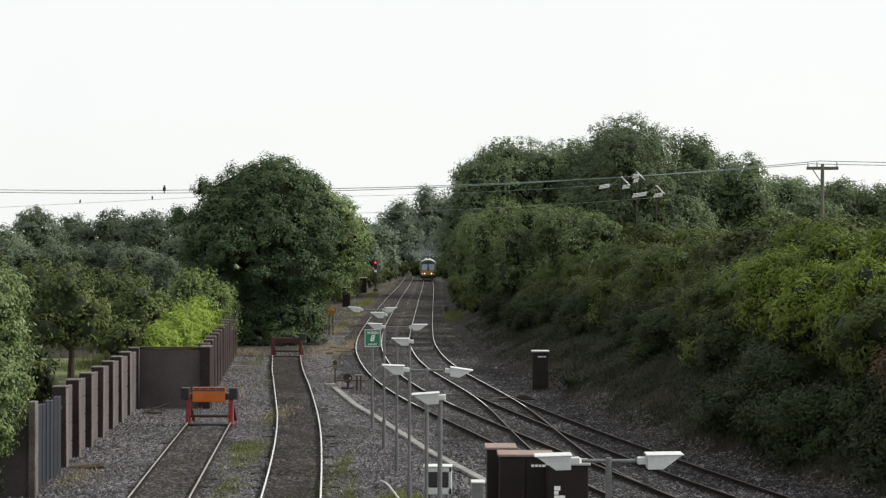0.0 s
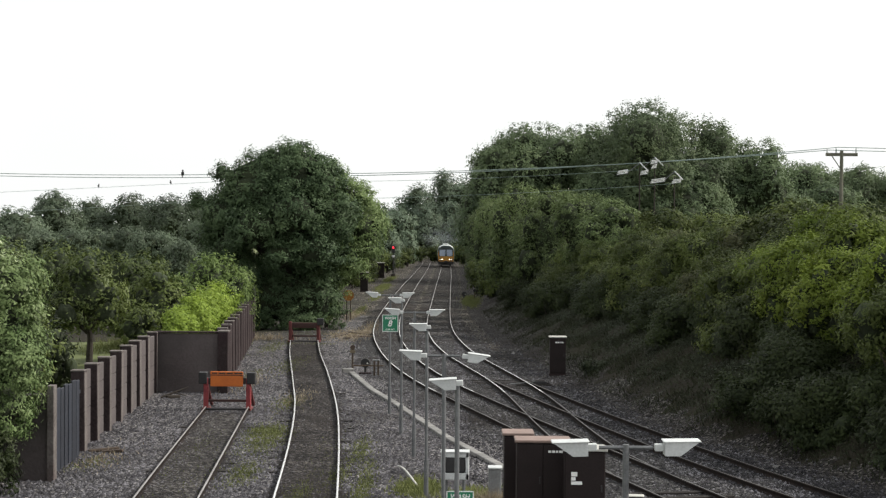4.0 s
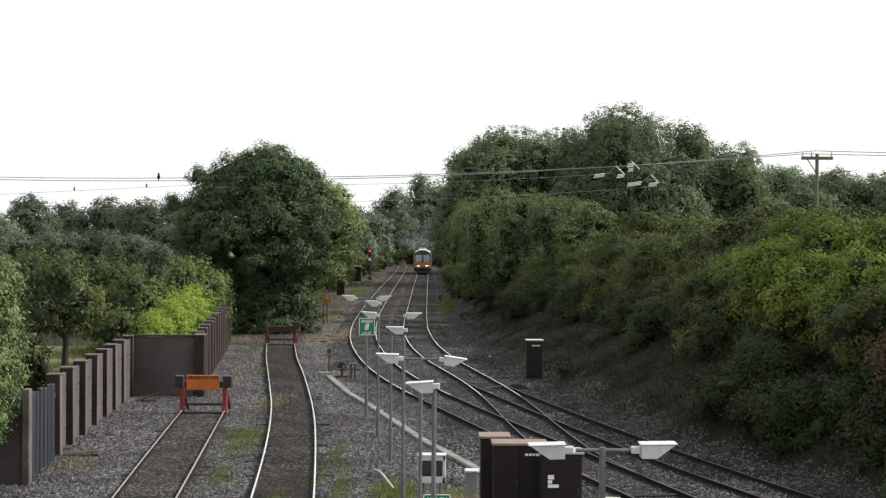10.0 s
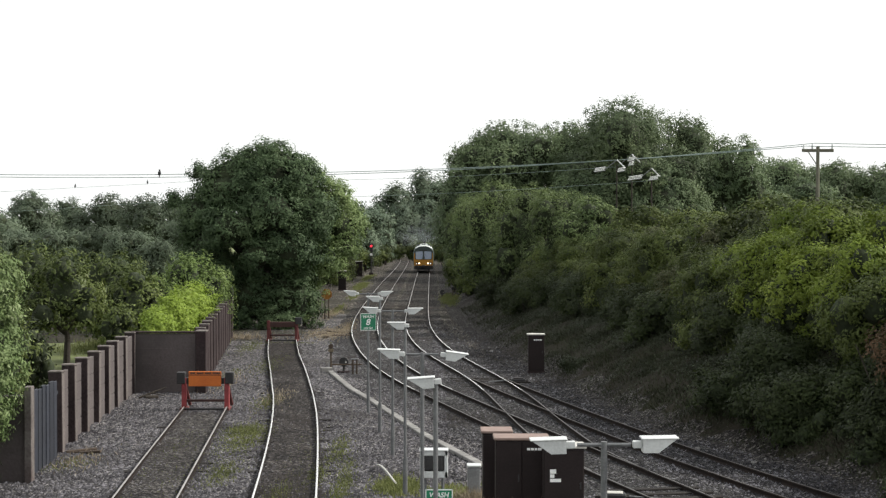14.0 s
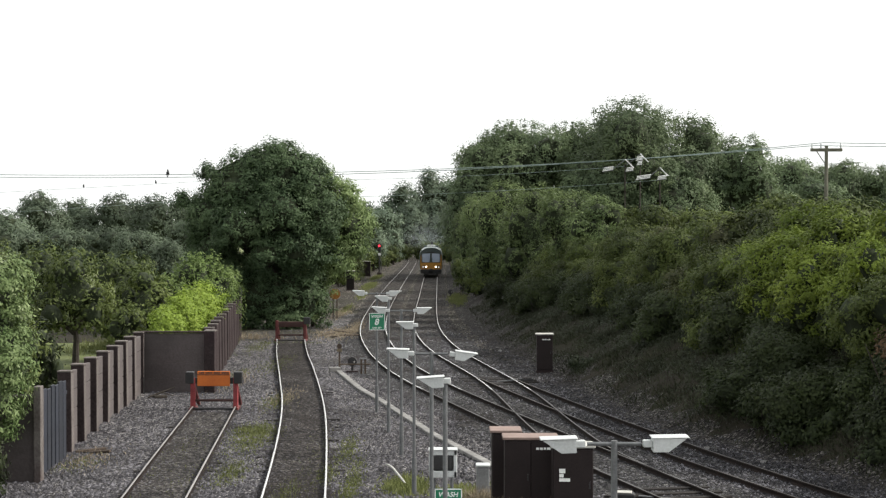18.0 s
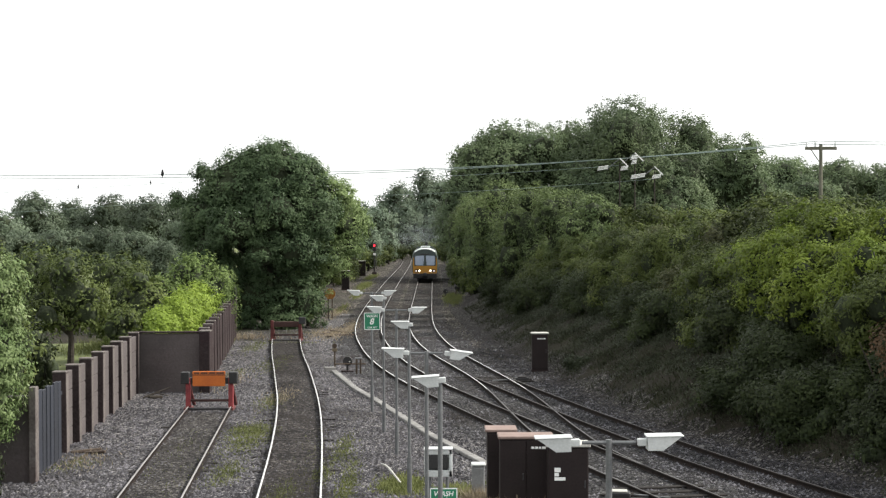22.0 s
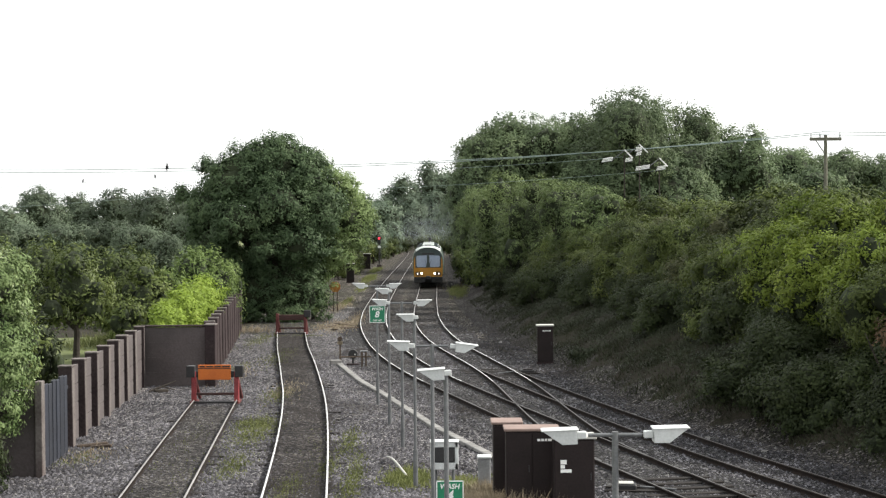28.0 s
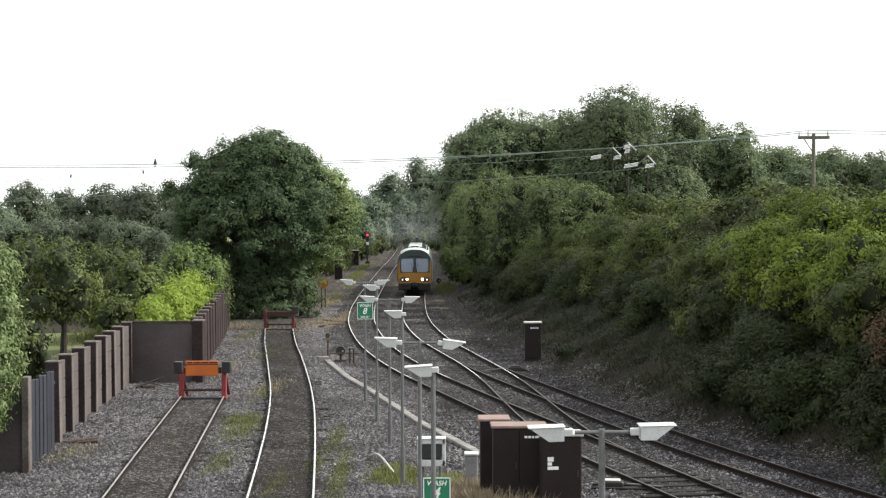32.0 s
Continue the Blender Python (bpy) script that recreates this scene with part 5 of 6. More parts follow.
PRIVET = [(0.3, 0, 1.7, 0.9, 1.5, 1.2), (0.45, 2.6, 2.2, 1.1, 1.6, 1.2), (0.7, 5.4, 2.5, 1.1, 1.6, 1.2), (0.8, 8.2, 2.8, 0.9, 1.6, 1.1), (0.0, 1.2, 2.5, 0.6, 0.9, 0.6), (0.55, 4.0, 3.1, 0.6, 0.9, 0.6), (0.85, 7.0, 3.4, 0.5, 0.9, 0.6)]
tree(pose(-12.75, 77.5, -0.2), PRIVET, 0.10, 330, 0.3, LEAF_BRIGHT, "long bright lime-green privet bush behind the wall", "bush", "bushes behind the wall", 0.06, 171, "bush")
far_tree(-140, -19, 42, 95, 172, LEAF_FEATHERY, 0.12, 210, 0.05, "pale feathery willow shrub behind the wall", "bushes behind the wall")
far_tree(-125, -26, 20, 99, 173, LEAF_FEATHERY, 0.12, 210, 0.05, "pale feathery willow shrub behind the wall", "bushes behind the wall")


def tufts(name, spots, blade, mat, label, seed, up=0.6):
    """Blades of grass in patches: x, y, radius x, radius y, count."""
    rng = np.random.default_rng(seed)
    P = []
    for x, y, rx, ry, n in spots:
        P.append(np.stack([x + rng.normal(0, rx * 0.5, n), y + rng.normal(0, ry * 0.5, n)], 1))
    p = np.concatenate(P)
    n = len(p)
    z = land(p[:, 0], p[:, 1]) + 0.02
    h = blade * rng.uniform(0.4, 1.2, n)
    lean = rng.normal(0, 0.4, (n, 2)) * h[:, None]
    a = rng.uniform(0, math.pi, n)
    w = 0.010 + 0.016 * rng.random(n)
    ox, oy = np.cos(a) * w, np.sin(a) * w
    v = np.stack([np.stack([p[:, 0] - ox, p[:, 1] - oy, z], 1), np.stack([p[:, 0] + ox, p[:, 1] + oy, z], 1), np.stack([p[:, 0] + lean[:, 0], p[:, 1] + lean[:, 1], z + h * up / 0.6], 1)], 1).reshape(-1, 3)
    ob = raw(name, v, np.arange(3 * n).reshape(-1, 3), mat, None, label)
    tagged(ob, category="grass", kind="stuff")


tufts("weeds", ((-6.1, 55, 0.8, 4.0, 1900), (-5.9, 47.5, 0.5, 2.5, 900), (-6.4, 66, 0.6, 3, 900), (-8.0, 84, 0.8, 6, 1100), (-2.4, 44, 0.3, 6, 1900), (-2.9, 52, 0.35, 4, 800), (-7.0, 46, 0.6, 4, 160), (-3.7, 45, 0.6, 6, 260), (-3.9, 52, 0.6, 5, 160), (-10.6, 49.0, 0.7, 1.6, 260),
                (-9.3, 78, 0.5, 3, 400), (-8.0, 52, 0.6, 6, 260), (-10.2, 95, 0.7, 5, 700), (-1.0, 45, 0.55, 1.4, 3200), (0.4, 43.5, 0.55, 1.3, 2600), (-4.0, 43.5, 0.35, 2.5, 900), (-3.2, 47, 0.3, 2, 500), (-6.3, 57, 0.7, 1.6, 1500), (-8.6, 98, 2.2, 1, 400)), 0.07, GRASS, "green weeds growing through the gravel", 21)
tufts("dry_grass", ((1.7, 40.2, 0.9, 0.8, 2200), (0.8, 40.6, 0.7, 1.2, 2200), (2.6, 37.9, 0.9, 0.3, 300), (1.1, 42.2, 0.5, 0.8, 600), (-11.6, 102, 1.6, 1.5, 300)), 0.38, DRYGRASS, "tall dry straw-coloured grass round the cabinets", 22)
tufts("dry_grass", ((1.9, 39.2, 0.55, 0.3, 160), (1.2, 39.4, 0.4, 0.5, 120), (2.3, 38.4, 0.4, 0.2, 80)), 0.6, DRYGRASS, "tall seeding dry grass against the cabinets", 24)
tufts("low_dry_grass", ((-10.4, 50, 0.7, 2.5, 200), (-6.6, 106, 1.2, 5, 1500), (-5.6, 112, 0.5, 8, 900), (-7.6, 130, 0.6, 8, 800), (-9.0, 74, 0.6, 5, 300), (-6.2, 68, 0.7, 4, 300)), 0.13, DRYGRASS, "low withered grass on the gravel", 25)
tufts("verge_grass", ((1.5, 152, 0.7, 9, 5000), (-7.7, 183, 0.6, 10, 2600), (-7.4, 160, 0.4, 8, 900), (-7.5, 135, 0.4, 7, 400), (-8.2, 215, 0.6, 14, 1500)), 0.2, GRASS, "rough yellowish green grass on the verge", 26)
tufts("green_turf", ((-0.9, 45.0, 0.5, 1.3, 2600), (0.5, 43.4, 0.6, 1.4, 2600), (0.7, 41.4, 0.5, 0.9, 900)), 0.15, GRASS, "fresh green turf round the indicator post", 27)
tufts("long_grass", ((2.35, 37.8, 0.35, 0.25, 1500), (-13.6, 88, 1.6, 3.0, 2500), (-17, 95, 3, 5, 5000)), 0.5, GRASS, "long bright green grass", 23)


def stones(seed, n, x0, x1, mat, label):
    rng = np.random.default_rng(seed)
    y = 40 + 85 * rng.random(n) ** 1.7
    x = x0 + (x1 - x0) * rng.random(n)
    keep = (x < bank_foot(y) + 0.3) & (rng.random(n) < np.interp(y, (70, 120), (1, 0.1)))
    x, y = x[keep], y[keep]
    s = 0.018 + 0.050 * rng.random(len(x)) ** 2
    base = np.array([(1, 0, 0), (-0.5, 0.87, 0), (-0.5, -0.87, 0), (0.1, 0.1, 0.8)])
    th = rng.uniform(0, 6.28, len(x))
    c, q = np.cos(th), np.sin(th)
    bx = base[None, :, 0] * rng.uniform(0.7, 1.3, (len(x), 4))
    by = base[None, :, 1] * rng.uniform(0.7, 1.3, (len(x), 4))
    v = np.stack([x[:, None] + s[:, None] * (bx * c[:, None] - by * q[:, None]), y[:, None] + s[:, None] * (bx * q[:, None] + by * c[:, None]), land(x, y)[:, None] + 0.02 + s[:, None] * base[None, :, 2]], -1).reshape(-1, 3)
    i = np.arange(len(x))[:, None] * 4
    f = np.concatenate([i + [0, 1, 3], i + [1, 2, 3], i + [2, 0, 3]], 1).reshape(-1, 3)
    ob = raw("loose_stones", v, f, mat, None, label)
    tagged(ob, category="gravel", kind="stuff")


stones(31, 90000, 0.0, 12, STONE, "loose grey stones scattered over the track ballast")
stones(32, 100000, -12, 0.5, YARD_STONE, "loose pale grey stones scattered over the yard")


# ---- overhead line, poles and panel masts ----
def line_pole(x, y, top, arm, base, label):
    t = thing("utility_pole", pose(x, y, base), label, "utility pole")
    h = top - base
    part("pole", tubed((0, 0, -0.3), (0, 0, h), 0.16, 0.12, 12), POLE, t)
    part("crossarm", boxed(-arm, arm, -0.09, 0.09, h - 0.42, h - 0.20, 0.015), POLE, t)
    part("brace", tubed((-0.7, -0.1, h - 0.4), (-0.1, -0.12, h - 1.3), 0.035, n=6), POLE, t)
    for xx in (-arm + 0.1, -arm * 0.35, arm - 0.1):
        part("insulator", tubed((xx, 0, h - 0.2), (xx, 0, h + 0.14), 0.07, 0.04, 8), LAMP_WHITE, t)
    return t


line_pole(26.8, 118, 12.15, 1.1, float(land(26.8, 118)), "grey timber utility pole with crossarm above the hedge")
line_pole(-16.6, 124, 10.8, 0.35, -0.4, "timber pole with insulators half hidden in the tree")


def wires():
    spans = (((26.0, 118, 12.15), (-17.2, 124, 10.33), 0.45), ((26.6, 118, 12.35), (-16.75, 124, 10.13), 0.5), ((12.1, 112, 10.5), (-16.4, 124, 9.85), 0.3), ((-17.2, 124, 10.33), (-62, 128, 11.6), 0.5), ((-16.75, 124, 10.13), (-62, 128.6, 11.45), 0.5), ((-16.4, 124, 9.85), (-62, 128.3, 7.6), 0.05),
             ((26.0, 118, 12.15), (70, 112, 12.9), 0.5), ((26.6, 118, 12.35), (70, 112.6, 13.1), 0.5), ((14.4, 112, 9.6), (-16.6, 124, 8.5), 0.3), ((-16.6, 124, 8.5), (-62, 128, 5.9), 0.1))
    for k, (a, b, sag) in enumerate(spans):
        cu = bpy.data.curves.new("overhead_wire", "CURVE")
        cu.dimensions, cu.bevel_depth, cu.bevel_resolution = "3D", 0.013 if k in (2, 5, 8, 9) else 0.028, 1
        sp = cu.splines.new("POLY")
        sp.points.add(24)
        for i in range(25):
            u = i / 24
            sp.points[i].co = (*(Vector(a).lerp(Vector(b), u) - Vector((0, 0, 4 * sag * u * (1 - u)))), 1)
        tmp = new("tmp", cu)
        me = bpy.data.meshes.new_from_object(tmp.evaluated_get(bpy.context.evaluated_depsgraph_get()))
        bpy.data.objects.remove(tmp)
        me.materials.append(WIRE)
        tagged(new("overhead_wire", me), "thin sagging grey overhead wire", "wire", "overhead wires")


wires()


# Added masts stand in for unidentified white shapes above the hedge.
def floodlight(x, y, top, base, lamps):
    t = thing("floodlight_mast", pose(x, y, base), "slim mast with tilted white panels above the hedge", "floodlight mast", "floodlight masts")
    h = top - base
    part("mast", tubed((0, 0, -0.2), (0, 0, h - 0.3), 0.045, 0.04, 8), BARK, t)
    part("stay", tubed((-0.9, 0, h - 0.75), (0.05, 0, h), 0.025, n=6), GALV, t)
    part("arm", boxed(0.0, 0.80, -0.04, 0.04, -0.035, 0.035, 0.01), LAMP_WHITE, t, "white slanting arm", pose(0, 0, h, 0, 45, 0))
    for ox, oz, w in lamps:
        f = part("floodlight", boxed(0, w, -0.10, 0.10, 0, 0.04, 0.01), GREYBOX, t, "white louvred panel", pose(ox, 0, h + oz, 0, -9, 0))
        for j in range(3):
            part("tube", boxed(0.01 + 0.05 * j, w - 0.05 + 0.04 * j, -0.15, -0.10, 0.04 + 0.085 * j, 0.095 + 0.085 * j, 0.01), WHITE, f)
    return t


floodlight(12.15, 112, 10.98, float(land(12.15, 112)), ((-1.5, -0.85, 0.75), (0.02, -0.85, 0.55)))
floodlight(14.45, 112, 10.42, float(land(14.45, 112)), ((-1.6, -0.85, 1.0), (-0.2, -0.85, 0.65)))
# added mast in place of white sky gaps between the trees
floodlight(13.5, 115, 11.45, float(land(13.5, 115)), ((-0.3, -0.5, 0.5), (-0.25, -0.8, 0.4)))


def bird(x, y, z, s, label, rz):
    t = thing("bird", pose(x, y, z, 0, 0, rz), label, "bird")
    bm = bmesh.new()
    bmesh.ops.create_uvsphere(bm, u_segments=12, v_segments=8, radius=1.0, matrix=Matrix.Rotation(radians(20), 4, "X") @ Matrix.Diagonal((0.42 * s, 0.46 * s, 0.85 * s, 1)))
    part("body", bm, FEATHER, t)
    bm = bmesh.new()
    bmesh.ops.create_uvsphere(bm, u_segments=10, v_segments=7, radius=0.32 * s, matrix=Matrix.Translation((0, -0.18 * s, 0.95 * s)))
    tube(bm, (0, -0.42 * s, 0.95 * s), (0, -0.75 * s, 0.88 * s), 0.09 * s, 0.01, 6)
    part("head", bm, FEATHER, t)
    part("tail", boxed(-0.16 * s, 0.16 * s, 0.15 * s, 0.3 * s, -1.5 * s, -0.4 * s, 0.01), FEATHER, t)
    for q in (-1, 1):
        part("wing", boxed(q * 0.40 * s - 0.05 * s, q * 0.40 * s + 0.05 * s, -0.3 * s, 0.3 * s, -0.8 * s, 0.5 * s, 0.02 * s), FEATHER, t)


bird(-20.0, 124.25, 10.40, 0.22, "dark crow perched on the overhead wire", 20)
bird(-20.9, 124.4, 9.74, 0.12, "small dark bird perched on the lower wire", -30)
bird(-26.3, 124.9, 9.46, 0.12, "small dark bird perched on the lower wire", 60)


# ---- rubbish and debris ----
def litter():
    r = random.Random(4)
    spots = ((9.45, 49.6, 0.24), (9.3, 48.6, 0.13), (8.25, 52.6, 0.2), (7.75, 53.2, 0.16), (6.6, 58.6, 0.26), (6.35, 59.4, 0.2), (7.2, 57.0, 0.12), (5.6, 66.5, 0.14), (4.6, 71.5, 0.12), (9.9, 50.2, 0.14), (10.2, 49.0, 0.14), (6.4, 77.5, 0.2), (3.2, 92.0, 0.22), (3.4, 88.0, 0.16), (6.0, 45.2, 0.14))
    for x, y, s in spots:
        s *= 0.6
        bm = bmesh.new()
        bmesh.ops.create_icosphere(bm, subdivisions=2, radius=s)
        for v in bm.verts:
            v.co *= 0.7 + 0.7 * noise.noise(v.co * 9 / s * 0.3 + Vector((x, y, 0)))
            v.co.z *= 0.55
        ob = part("crumpled_litter", bm, TROUGH)
        ob.matrix_basis = pose(x, y, float(land(x, y)) + s * 0.2, 0, 0, r.uniform(0, 360))
        tagged(ob, "scrap of pale crumpled litter on the ground", "litter", "scraps of litter")
    for x, y, l, rz, m in ((-10.75, 51.9, 0.95, 28, WOOD), (-10.4, 51.5, 0.7, -12, WOOD), (-6.1, 107, 1.6, -40, WOOD), (-5.6, 104, 1.4, 20, WOOD), (-7.0, 105, 1.5, 60, WOOD), (-6.5, 102.5, 1.2, -70, WOOD)):
        bm = boxed(-l / 2, l / 2, -0.07, 0.07, 0, 0.09, 0.02)
        for v in bm.verts:
            v.co.z += 0.05 * math.sin(v.co.x * 4)
        ob = part("timber_offcut", bm, m)
        ob.matrix_basis = pose(x, y, -0.15, 0, r.uniform(-4, 4), rz)
        tagged(ob, "weathered timber offcut lying on gravel", "timber", "timber debris")
    t = thing("fallen_branch", pose(-11.15, 67.6, -0.16, 0, 0, 20), "dark broken branch lying on gravel against the wall", "branch")
    part("stem", tubed((-0.55, 0, 0.05), (0.55, 0.1, 0.42), 0.045, 0.025, 7), BARK, t)
    part("twig", tubed((0.0, 0.03, 0.22), (0.45, -0.2, 0.10), 0.025, 0.012, 6), BARK, t)
    part("twig", tubed((-0.2, 0.02, 0.15), (0.1, 0.3, 0.05), 0.025, 0.012, 6), BARK, t)
    part("stump", boxed(-0.35, 0.2, -0.18, 0.1, 0.0, 0.13, 0.03), BARK, t)
    cu = [(-1.58 + 0.35 * u + 0.28 * u * u, 48.5 - 3.6 * u, -0.06 + 0.16 * math.sin(u * 3.1)) for u in np.linspace(0, 1, 9)]
    bm, last = bmesh.new(), None
    for x, y, z in cu:
        ring = [bm.verts.new((x + 0.03 * math.cos(a), y, z + 0.03 * math.sin(a))) for a in np.linspace(0, 2 * math.pi, 8)[:-1]]
        if last:
            for i in range(7):
                bm.faces.new((last[i], last[(i + 1) % 7], ring[(i + 1) % 7], ring[i])).smooth = True
        last = ring
    tagged(part("hose", bm, CREAM), "pale hose lying across the gravel", "hose")


litter()


# ---- the approaching railcar ----
TRAIN_YELLOW = material("yellow_front_paint", (0.30, 0.14, 0.010), (0.38, 0.18, 0.013), 1.2, 0.4, fine=12.0, bump=0.03)
TRAIN_DARK = material("dark_green_grey_paint", (0.022, 0.034, 0.034), (0.04, 0.056, 0.055), 1.2, 0.4, fine=12.0, bump=0.03)
TRAIN_SIDE = material("green_side_paint", (0.022, 0.04, 0.03), (0.04, 0.062, 0.048), 1.2, 0.45, fine=12.0, bump=0.03)
TRAIN_ROOF = material("pale_grey_green_roof", (0.36, 0.40, 0.38), (0.52, 0.56, 0.54), 0.9, 0.55, fine=10.0, bump=0.05, stain=(0.12, 0.13, 0.12))
SCREEN = material("windscreen_glass", (0.24, 0.29, 0.38), (0.31, 0.37, 0.47), 0.8, 0.08, fine=8.0, bump=0.0, gloss=0.9)
HEADLIGHT = material("lit_headlight", (1.0, 0.72, 0.42), (1.0, 0.78, 0.50), 1, 0.3, glow=4.0, bump=0)
MARKER = material("lit_marker_light", (1.0, 0.9, 0.8), (1.0, 0.92, 0.84), 1, 0.3, glow=1.3, bump=0)
STEEL_WHEEL = material("wheel_steel", (0.05, 0.045, 0.04), (0.11, 0.10, 0.09), 4.0, 0.5, 0.6, fine=20.0)


def body_ring(y, s, drop=0.0):
    """Half section of the car body at y: x, z from the sill over the roof; s squeezes it towards the nose."""
    pts = [(1.32, 0.95), (1.43, 1.15), (1.46, 1.9), (1.44, 2.6), (1.36, 3.15), (1.18, 3.45), (0.80, 3.70), (0.42, 3.80)]
    right = [(x * s, y, z - drop * (z - 1.0)) for x, z in pts]
    return right + [(0, y, 3.83 - drop * 2.83)] + [(-x, yy, z) for x, yy, z in right[::-1]]


def railcar():
    t = thing("railcar", Matrix(), "yellow-fronted green diesel railcar with lit headlights and pale roof", "railcar")
    rings = [(0.0, 0.93, 0.055), (0.22, 0.975, 0.025), (0.7, 1.0, 0.0), (6, 1.0, 0.0), (12, 1.0, 0.0), (19.8, 1.0, 0.0), (20.0, 0.96, 0.02)]
    vs, k = [], 17
    for y, s, d in rings:
        vs += body_ring(y, s, d)
    bm = bmesh.new()
    v = [bm.verts.new(p) for p in vs]
    for i in range(len(rings) - 1):
        for j in range(k - 1):
            f = bm.faces.new((v[i * k + j], v[i * k + j + 1], v[(i + 1) * k + j + 1], v[(i + 1) * k + j]))
            f.material_index = 1 if 5 <= j <= 10 else 0
            f.smooth = True
    bm.faces.new(v[:k]).material_index = 2
    bm.faces.new(v[-k:][::-1]).material_index = 2
    for i in range(len(rings) - 1):
        bm.faces.new((v[i * k], v[(i + 1) * k], v[(i + 1) * k + k - 1], v[i * k + k - 1]))
    bmesh.ops.recalc_face_normals(bm, faces=bm.faces)
    part("body", bm, (TRAIN_SIDE, TRAIN_ROOF, TRAIN_DARK), t)
    # front: yellow apron, dark mask, two screens, destination panel
    part("front_apron", prism([(-1.29, 0.95), (1.29, 0.95), (1.33, 1.2), (1.35, 1.80), (-1.35, 1.80), (-1.33, 1.2)], -0.06, 0.04), TRAIN_YELLOW, t, "yellow front apron")
    for s in (-1, 1):
        part("corner_panel", prism([(s * 1.20, 1.80), (s * 1.35, 1.80), (s * 1.31, 2.55), (s * 1.22, 2.85)], -0.05, 0.04), TRAIN_YELLOW, t, "yellow corner panel")
        part("windscreen", prism([(s * 0.20, 1.86), (s * 0.98, 1.86), (s * 1.08, 1.96), (s * 1.10, 2.75), (s * 1.05, 2.92), (s * 0.12, 2.95), (s * 0.12, 2.3)], -0.055, 0.0), SCREEN, t, "large windscreen pane")
        part("wiper", tubed((s * 0.12, -0.08, 2.0), (s * 0.30, -0.08, 2.55), 0.014, n=6), BLACK, t)
        part("headlight_case", boxed(s * 0.83 - 0.37, s * 0.83 + 0.37, -0.10, 0.0, 1.09, 1.43, 0.12), BLACK, t, "black headlight cluster")
        part("headlight", tubed((s * 0.62, -0.13, 1.27), (s * 0.62, -0.09, 1.27), 0.105, n=16), HEADLIGHT, t, "lit warm white headlight")
        part("marker_light", tubed((s * 0.99, -0.13, 1.24), (s * 0.99, -0.09, 1.24), 0.06, n=14), MARKER, t, "lit marker light")
        part("buffer_pad", boxed(s * 0.86 - 0.16, s * 0.86 + 0.16, -0.3, 0.02, 0.74, 0.96, 0.03), BLACK, t)
        part("valance", boxed(s * 0.8 - 0.52, s * 0.8 + 0.52, -0.02, 0.10, 0.42, 0.93, 0.04), BLACK, t)
        part("lifeguard", boxed(s * 0.75 - 0.06, s * 0.75 + 0.06, 0.3, 0.4, 0.10, 0.6, 0.01), BLACK, t)
        part("skirt", boxed(s * 1.30 - 0.03, s * 1.30 + 0.03, 0.3, 19.7, 0.55, 0.95, 0.01), TRAIN_DARK, t)
    part("mask", prism([(-1.15, 1.81), (1.15, 1.81), (1.18, 2.85), (1.02, 3.22), (-1.02, 3.22), (-1.18, 2.85)], -0.03, 0.03), TRAIN_DARK, t, "dark green windscreen surround")
    part("front_dome", prism([(-1.02, 3.23), (1.02, 3.23), (0.74, 3.45), (0.38, 3.55), (0, 3.575), (-0.38, 3.55), (-0.74, 3.45)], -0.03, 0.03), TRAIN_DARK, t, "dark green dome above the windscreen")
    part("destination_panel", boxed(-0.55, 0.55, -0.045, -0.028, 3.02, 3.17, 0.005), BLACK, t)
    part("pillar", prism([(-0.19, 1.83), (0.19, 1.83), (0.10, 2.3), (0.10, 2.99), (-0.10, 2.99), (-0.10, 2.3)], -0.05, 0.0), TRAIN_DARK, t)
    part("coupler", boxed(-0.22, 0.22, -0.45, 0.2, 0.70, 1.05, 0.05), BLACK, t)
    part("underframe", boxed(-1.15, 1.15, 0.2, 19.8, 0.55, 0.95, 0.03), BLACK, t)
    for y0 in (2.6, 8.0, 13.0):
        part("roof_pod", boxed(-0.55, 0.55, y0, y0 + 2.2, 3.78, 3.93, 0.05), TRAIN_ROOF, t, "grey roof equipment pod")
        for s in (-1, 1):
            part("roof_grille", boxed(s * 0.95 - 0.16, s * 0.95 + 0.16, y0 + 0.2, y0 + 1.9, 3.55, 3.64, 0.02), BLACK, t)
    for y0 in (1.6, 5.2, 6.4, 10.6, 11.8, 15.6):
        part("roof_rib", boxed(-0.9, 0.9, y0, y0 + 0.12, 3.60, 3.835, 0.01), TRAIN_DARK, t)
    part("exhaust", tubed((0.1, 17.5, 3.75), (0.1, 17.5, 4.35), 0.15, n=10), BLACK, t, "black exhaust stub")
    part("horn", boxed(-0.3, 0.3, 1.1, 1.4, 3.78, 3.93, 0.03), BLACK, t)
    for s in (-1, 1):
        for i in range(9):
            y0 = 1.9 + i * 1.95
            part("window", boxed(s * 1.455 - 0.012, s * 1.455 + 0.012, y0, y0 + 1.4, 1.95, 2.75, 0.006), SCREEN, t)
    wheels = []
    for y0 in (2.6, 17.0):
        part("bogie_frame", boxed(-1.0, 1.0, y0 - 1.6, y0 + 1.6, 0.42, 0.62, 0.04), BLACK, t)
        for dy in (-1.15, 1.15):
            bm = bmesh.new()
            for s in (-1, 1):
                tube(bm, (s * 0.73, 0, 0), (s * 0.87, 0, 0), 0.42, n=24)
                tube(bm, (s * 0.71, 0, 0), (s * 0.73, 0, 0), 0.45, n=24)
                for a in range(4):
                    c = Matrix.Rotation(a * math.pi / 2, 3, "X") @ Vector((s * 0.88, 0.24, 0))
